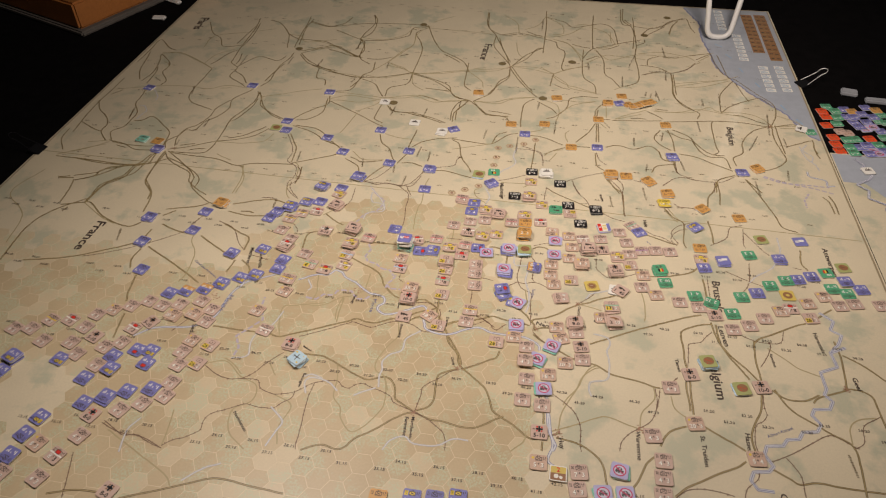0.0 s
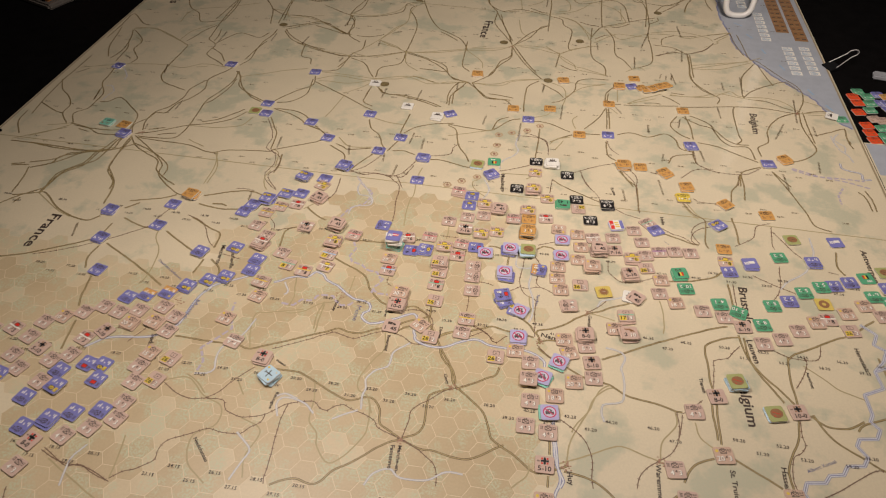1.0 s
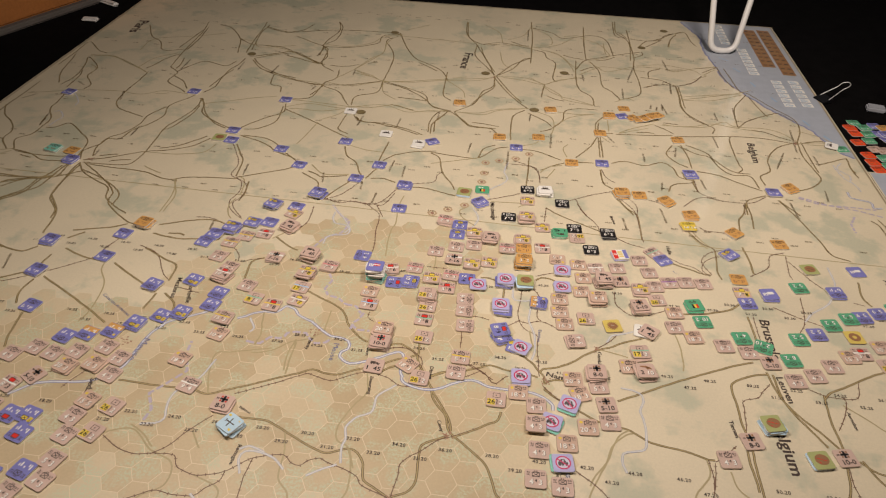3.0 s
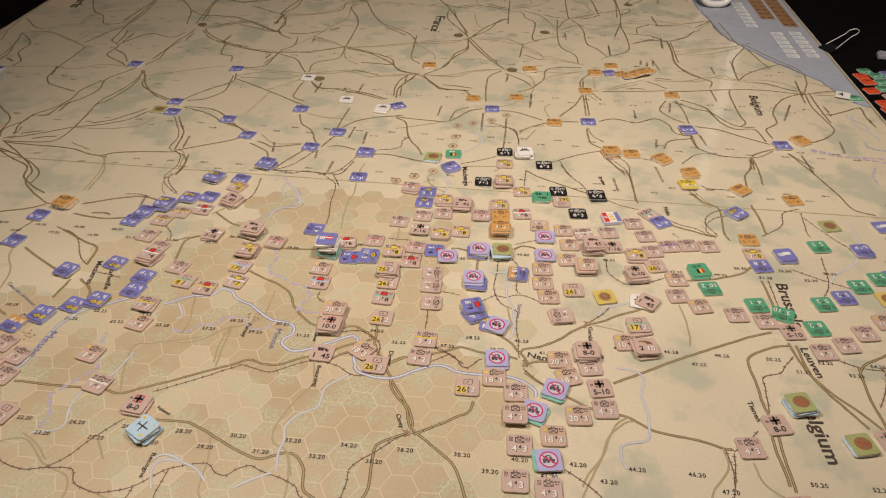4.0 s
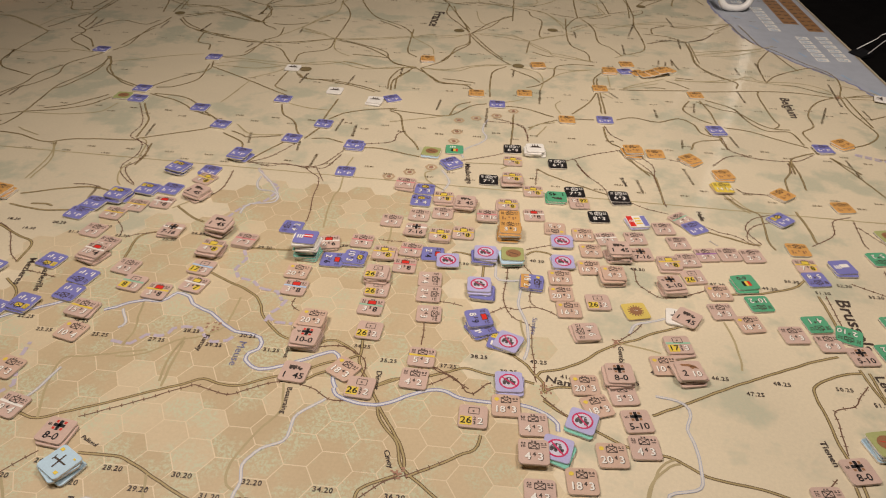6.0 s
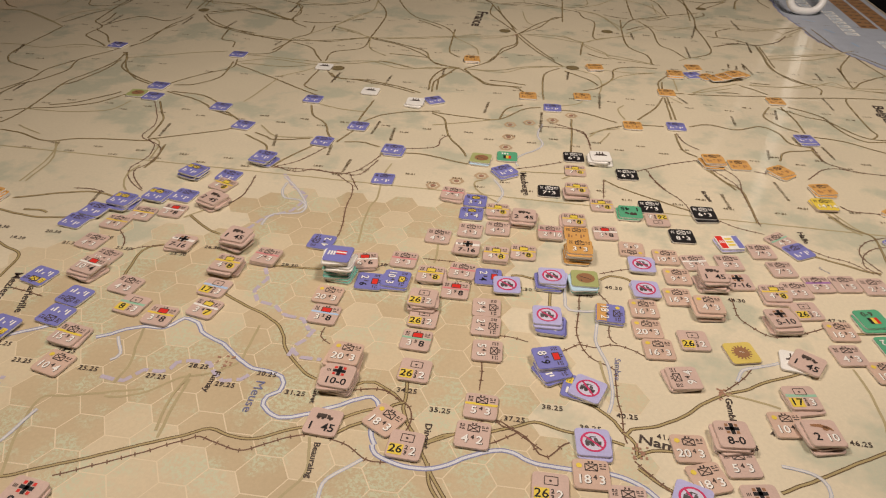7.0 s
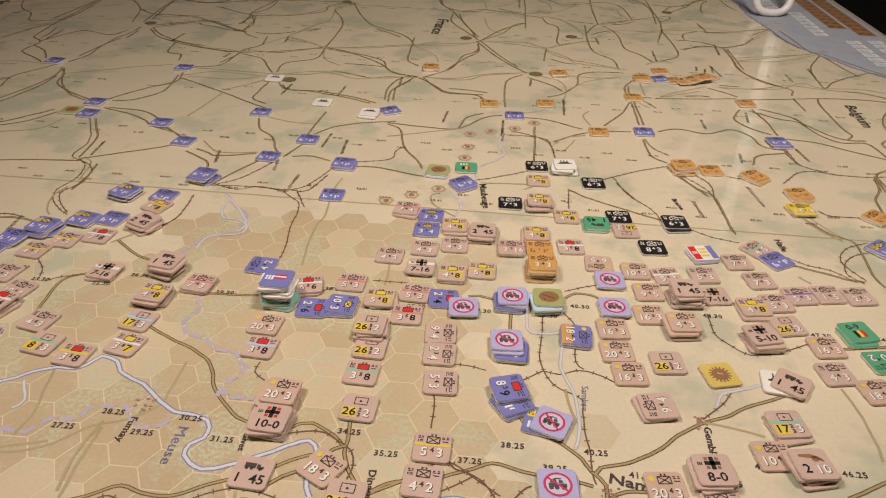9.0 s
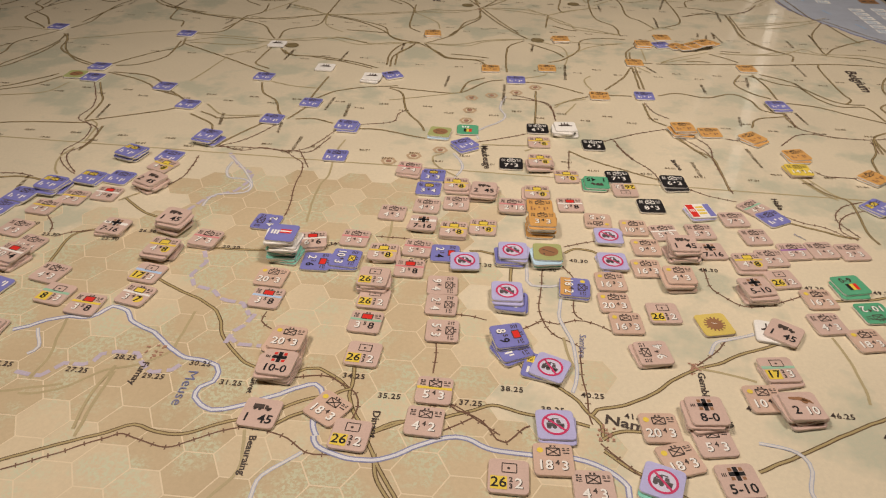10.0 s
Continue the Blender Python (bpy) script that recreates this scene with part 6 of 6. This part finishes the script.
place_loose(419.6, 458.7, 14, "F", "", 1)
place_loose(416.3, 514.8, 14, "F", "", 1)
place_loose(376.5, 500.1, 12, "B", "", 1)
place_loose(394.4, 486.4, 18, "F", "", 1)
place_loose(406.2, 493.7, 12, "F", "", 1)
place_loose(418.4, 490.2, 15, "F", "", 1)
place_loose(395.3, 464.0, 14, "F", "", 1)
place_loose(411.8, 465.3, 12, "N", "", 1)
place_loose(378.3, 447.1, 12, "G", "", 1)
place_loose(385.0, 435.6, 14, "B", "", 1)
place_loose(394.1, 422.3, 12, "F", "", 1)
place(391.9, 403.7, 14, "F", "", 1)
place_loose(410.7, 415.3, 12, "F", "", 1)
place_loose(419.5, 444.8, 12, "B", "", 1)
place_loose(430.2, 478.7, 10, "B", "", 1)
place_loose(426.5, 507.9, 10, "O", "", 1)
place(-52.9, 62.8, -4, "A", "26-2", 1)

place(-302.6, 352.3, 0, "DU", "", 1)

# ---- sea, charts and coast in the far corner of the map ----


def print_patch(name, polys, colour, z, label="", parent=None):
    verts, faces = [], []
    for p in polys:
        k = len(verts)
        verts += [(x / 1000, y / 1000, z) for x, y in p]
        faces.append(tuple(range(k, k + len(p))))
    return part(name, mesh_from(name, verts, faces, [ink(colour)]), parent or board, label)


coast = glide([(0.218, 0.797), (0.236, 0.74), (0.234, 0.704), (0.240, 0.645), (0.246, 0.597), (0.275, 0.538), (0.300, 0.502), (0.316, 0.480), (0.330, 0.440), (0.343, 0.425)], wobble=0.002)
sea_poly = [(x * 1000, y * 1000) for x, y in coast] + [(345.5, 425), (345.5, 801), (218, 801)]
print_patch("printed_sea", [sea_poly], "sea", 0.00005, "pale blue printed sea")
shore = [(x - 0.0009, y) for x, y in coast]
verts, faces, idx = [], [], []
ribbon(verts, faces, idx, shore, 0.0022, 0.00009, 0)
part("printed_coast", mesh_from("coast", verts, faces, [ink("river_edge")]), board)
for x0, y0, y1 in ((301.5, 652, 784), (321.5, 630, 786)):
    print_patch("printed_chart", [rect(x0, y0, x0 + 16.5, y1)], "chart_brown", 0.00012, "brown printed track of boxes")
    cellh = 13.2
    n = int((y1 - y0) / cellh)
    for i in range(n):
        yy = y0 + (i + 0.5) * (y1 - y0) / n
        print_patch("chart_mark", [rect(x0 + 2.2, yy - 1.2, x0 + 6.6, yy + 1.6), rect(x0 + 9.6, yy - 1.6, x0 + 14.2, yy + 1.2)], "print", 0.00016)
        print_patch("chart_rule", [rect(x0 + 0.6, yy - cellh / 2, x0 + 15.9, yy - cellh / 2 + 0.7)], "road", 0.00016)
for x0, y0, n in ((301, 538, 6), (322, 541, 6), (279, 624, 7), (262, 722, 6)):
    for i in range(n):
        yy = y0 + i * 12.6
        print_patch("printed_table_box", [rect(x0, yy, x0 + 12.5, yy + 9.4)], "white", 0.00013)
        print_patch("table_text", [rect(x0 + 1.2, yy + 1.6, x0 + 9.4, yy + 2.9), rect(x0 + 1.2, yy + 4.2, x0 + 10.6, yy + 5.3), rect(x0 + 1.2, yy + 6.6, x0 + 7.8, yy + 7.7)], "steel_blue", 0.00017)
for x, y, a in ((262, 640, 60), (275, 600, 75), (290, 560, 70), (312, 505, 70), (250, 672, 40), (325, 472, 65)):
    print_patch("sea_text", [bar(x, y, x + 13 * math.cos(radians(a)), y - 13 * math.sin(radians(a)), 2.4)], "steel_blue", 0.00014)
print_patch("map_margin", [rect(343.6, -338, 345.4, 801), rect(-561, 799.6, 343.6, 801.4), rect(-561.4, -338, -559.8, 799.6)], "seam", 0.00030, "thin printed border line")

for x, y in ((-31, 351), (-31, 331), (-32, 315), (-18, 357), (-2, 364), (11, 375), (-71, 256), (-58, 264), (-44, 273)):
    fort = print_patch("printed_fort", ring_polys(x, y, 2.9, 4.6, 6), "fort", 0.00024, "small brown printed fort")
    print_patch("fort_core", [disc(x, y, 1.7, 1.7, 8)], "town", 0.00028, "", fort)
for x, y in ((56, -30), (116, -17), (67, 109), (-260, 66), (-29, 19), (-133, 95), (281, 47), (31, 74), (-56, -30), (-406, 292), (290, 451), (288, 448), (-37, 553)):
    town(x, y)

# printed round resource marks
for x, y in ((-174.5, 434.3), (13.7, 474.9), (-47.7, 563.2), (47.9, 582.4), (-342.8, 564.6), (-179.6, 672.6), (151.3, 685.2), (188.6, 754.3)):
    mark = print_patch("printed_resource", [disc(x, y, 5.4, 5.2, 24)], "resource", 0.00026, "dark olive printed disc")
    print_patch("resource_mark", [bar(x - 2.6, y + 1.4, x + 2.8, y - 1.0, 0.5)] + ring_polys(x, y, 4.5, 4.9), "road_edge", 0.00029, "", mark)

# ---- second map sheet: water and lowland ----
print_patch("printed_water", [[(349.5, 400), (430, 400), (415, 372), (400, 352), (418, 330), (402, 300), (388, 318), (372, 344), (349.5, 344)]], "sea", -0.00050, "pale blue printed estuary", side_board)
print_patch("printed_water", [[(470, 398), (560, 398), (600, 330), (560, 280), (500, 300), (480, 350)]], "sea", -0.00050, "pale blue printed estuary", side_board)
print_patch("printed_lowland", [[(430, 360), (462, 372), (476, 340), (452, 318), (428, 330)]], "lowland", -0.00049, "pale green printed lowland", side_board)
printed("canal", 372, 392, 380, 380, 374, 370, 384, 362, 378, 352, 362, 340)
printed("canal", 362, 340, 372, 330, 368, 316, 384, 306, 380, 296, 402, 290, 430, 288)

# ---- white bent-rod stand on the map ----


def tube(name, pts, radius, mat, parent=None, label="", cyclic=False):
    cu = bpy.data.curves.new(name, "CURVE")
    cu.dimensions, cu.bevel_depth, cu.bevel_resolution, cu.use_fill_caps = "3D", radius, 4, True
    sp = cu.splines.new("POLY")
    sp.points.add(len(pts) - 1)
    for p, q in zip(sp.points, pts):
        p.co = (*q, 1)
    sp.use_cyclic_u = cyclic
    ob = bpy.data.objects.new(name, cu)
    scene.collection.objects.link(ob)
    bpy.context.view_layer.update()
    me = bpy.data.meshes.new_from_object(ob.evaluated_get(bpy.context.evaluated_depsgraph_get()))
    bpy.data.objects.remove(ob)
    me.materials.clear()
    me.materials.append(mat)
    for f in me.polygons:
        f.use_smooth = True
    out = new(name, me)
    if parent:
        out.parent = parent
    return tagged(out, label)


white_plastic = material("white_plastic", (0.72, 0.70, 0.66), rough=0.35, grain=0.05, scale=200)
steel = material("silver_wire", (0.82, 0.80, 0.77), rough=0.5, metal=0.75, grain=0.05)
black_metal = material("black_enamel", (0.008, 0.008, 0.009), rough=0.6, grain=0.1, shine=0.1)


def bend(corners, radius, n=7):
    """A polyline with its inner corners rounded."""
    p = [Vector(c) for c in corners]
    out = [tuple(p[0])]
    for a, b, c in zip(p, p[1:], p[2:]):
        s, e = b + (a - b).normalized() * radius, b + (c - b).normalized() * radius
        for i in range(n + 1):
            t = i / n
            out.append(tuple((1 - t) ** 2 * s + 2 * t * (1 - t) * b + t * t * e))
    out.append(tuple(p[-1]))
    return out


stand = tagged(new("rod_stand"), "white bent-rod stand standing on the map edge", "stand")
stand.location = (0.254, 0.686, 0.0)
tube("rod", bend([(-0.040, 0.085, 0.24), (-0.014, 0.0, 0.0042), (0.017, 0.002, 0.0042), (0.052, 0.085, 0.24)], 0.013), 0.0038, white_plastic, stand)

# ---- tall tube lamp behind the table ----
glow = bpy.data.materials.new("lamp_tube_glow")
glow.use_nodes = True
glow.node_tree.nodes["Principled BSDF"].inputs["Emission Color"].default_value = (1.0, 0.9, 0.76, 1)
glow.node_tree.nodes["Principled BSDF"].inputs["Emission Strength"].default_value = 1.4
lamp = tagged(new("floor_lamp"), "slim floor lamp with a glowing upright tube", "lamp")
lamp.location = (0.475, 1.27, -0.75)
tube("lamp_pole", [(0, 0, 0.012), (0, 0, 0.93)], 0.008, white_plastic, lamp)
tube("lamp_tube", [(0, 0, 0.93), (0, 0, 1.40)], 0.012, glow, lamp, "glowing upright tube")
bm = bmesh.new()
bmesh.ops.create_cone(bm, cap_ends=True, segments=32, radius1=0.11, radius2=0.10, depth=0.016, matrix=pose(0, 0, 0.008))
part("lamp_base", bm_mesh("lamp_base", bm, [white_plastic]), lamp)

# ---- binder clips at the map edges ----


def binder_clip(x, y, turn, metal):
    clip = tagged(new("binder_clip"), "black binder clip with silver wire handles gripping the map edge" if metal is steel else "all-black binder clip gripping the map edge", "binder clip", "binder clips")
    bm = bmesh.new()
    prof = [(-0.008, 0.0014), (0.010, 0.0065), (0.011, 0.0065), (0.011, -0.0002), (-0.008, -0.0002)]
    a = [bm.verts.new((u, -0.0125, v)) for u, v in prof]
    b = [bm.verts.new((u, 0.0125, v)) for u, v in prof]
    bm.faces.new(a)
    bm.faces.new(list(reversed(b)))
    for i in range(5):
        bm.faces.new((a[i], b[i], b[(i + 1) % 5], a[(i + 1) % 5]))
    bmesh.ops.recalc_face_normals(bm, faces=bm.faces)
    part("body", bm_mesh("clip_body", bm, [black_metal]), clip)
    tube("wire_handle", bend([(0.004, -0.0105, 0.005), (0.032, -0.0062, 0.020), (0.039, -0.0085, 0.0238), (0.046, -0.0045, 0.0268), (0.047, 0.0, 0.0272), (0.046, 0.0045, 0.0268), (0.039, 0.0085, 0.0238), (0.032, 0.0062, 0.020), (0.004, 0.0105, 0.005)], 0.003, 4), 0.0007, metal, clip, "silver wire handle" if metal is steel else "")
    clip.matrix_basis = pose(x, y, 0.0005, 0, 0, turn) @ Matrix.Scale(0.68, 4)


binder_clip(0.349, 0.563, 24, steel)
binder_clip(-0.561, 0.262, 176, black_metal)

# ---- things on the cloth beyond the map ----
box_card = material("orange_brown_box_card", (0.38, 0.14, 0.035), rough=0.5, grain=0.15, scale=300, broad=25)
box_label = material("cream_box_label", (0.55, 0.50, 0.36), rough=0.5, grain=0.15, scale=300, broad=40)
grey_card = material("grey_card_tray", (0.13, 0.115, 0.10), rough=0.6)
game_box = tagged(new("game_box"), "orange-brown cardboard game box with a cream label", "box")
game_box.matrix_basis = pose(-0.680, 0.560, -0.00094, 0, 0, -22)
for nm, sx, sy, sz, x, y, z, mt, lb in (("tray", 0.31, 0.34, 0.008, -0.147, 0.165, 0.004, grey_card, "grey inner tray edge"), ("lid", 0.30, 0.33, 0.040, -0.15, 0.165, 0.028, box_card, ""),
                                       ("cover_label", 0.24, 0.26, 0.0006, -0.15, 0.165, 0.0483, box_label, "cream printed cover"), ("cover_strip", 0.18, 0.03, 0.0006, -0.15, 0.075, 0.0490, box_card, "orange printed strip")):
    bm = bmesh.new()
    box_bm(bm, sx, sy, sz, bevel=min(0.003, sz * 0.3))
    part(nm, bm_mesh(nm, bm, [mt]), game_box, lb, pose(x, y, z))


def plastic_lid(x, y, turn, long):
    bm = bmesh.new()
    box_bm(bm, long, 0.011, 0.005, bevel=0.0022)
    ob = new("plastic_piece", bm_mesh("plastic_piece", bm, [white_plastic]))
    ob.matrix_basis = pose(x, y, 0.0016, 0, 0, turn)
    tagged(ob, "small glossy white plastic piece lying on the cloth", "plastic piece", "plastic pieces")


plastic_lid(-0.603, 0.700, -25, 0.040)
plastic_lid(-0.592, 0.632, 5, 0.022)


def clear_block(x, y, turn, sx, sy):
    bm = bmesh.new()
    box_bm(bm, sx, sy, 0.006, bevel=0.0015)
    ob = new("storage_lid", bm_mesh("storage_lid", bm, [white_grey]))
    ob.matrix_basis = pose(x, y, 0.0021, 0, 0, turn)
    tagged(ob, "pale grey plastic lid lying beside the sorted counters", "lid", "plastic lids")


white_grey = material("pale_grey_plastic", (0.34, 0.35, 0.37), rough=0.25, grain=0.1, scale=200)
clear_block(0.404, 0.548, -12, 0.020, 0.013)
clear_block(0.432, 0.530, -4, 0.026, 0.009)
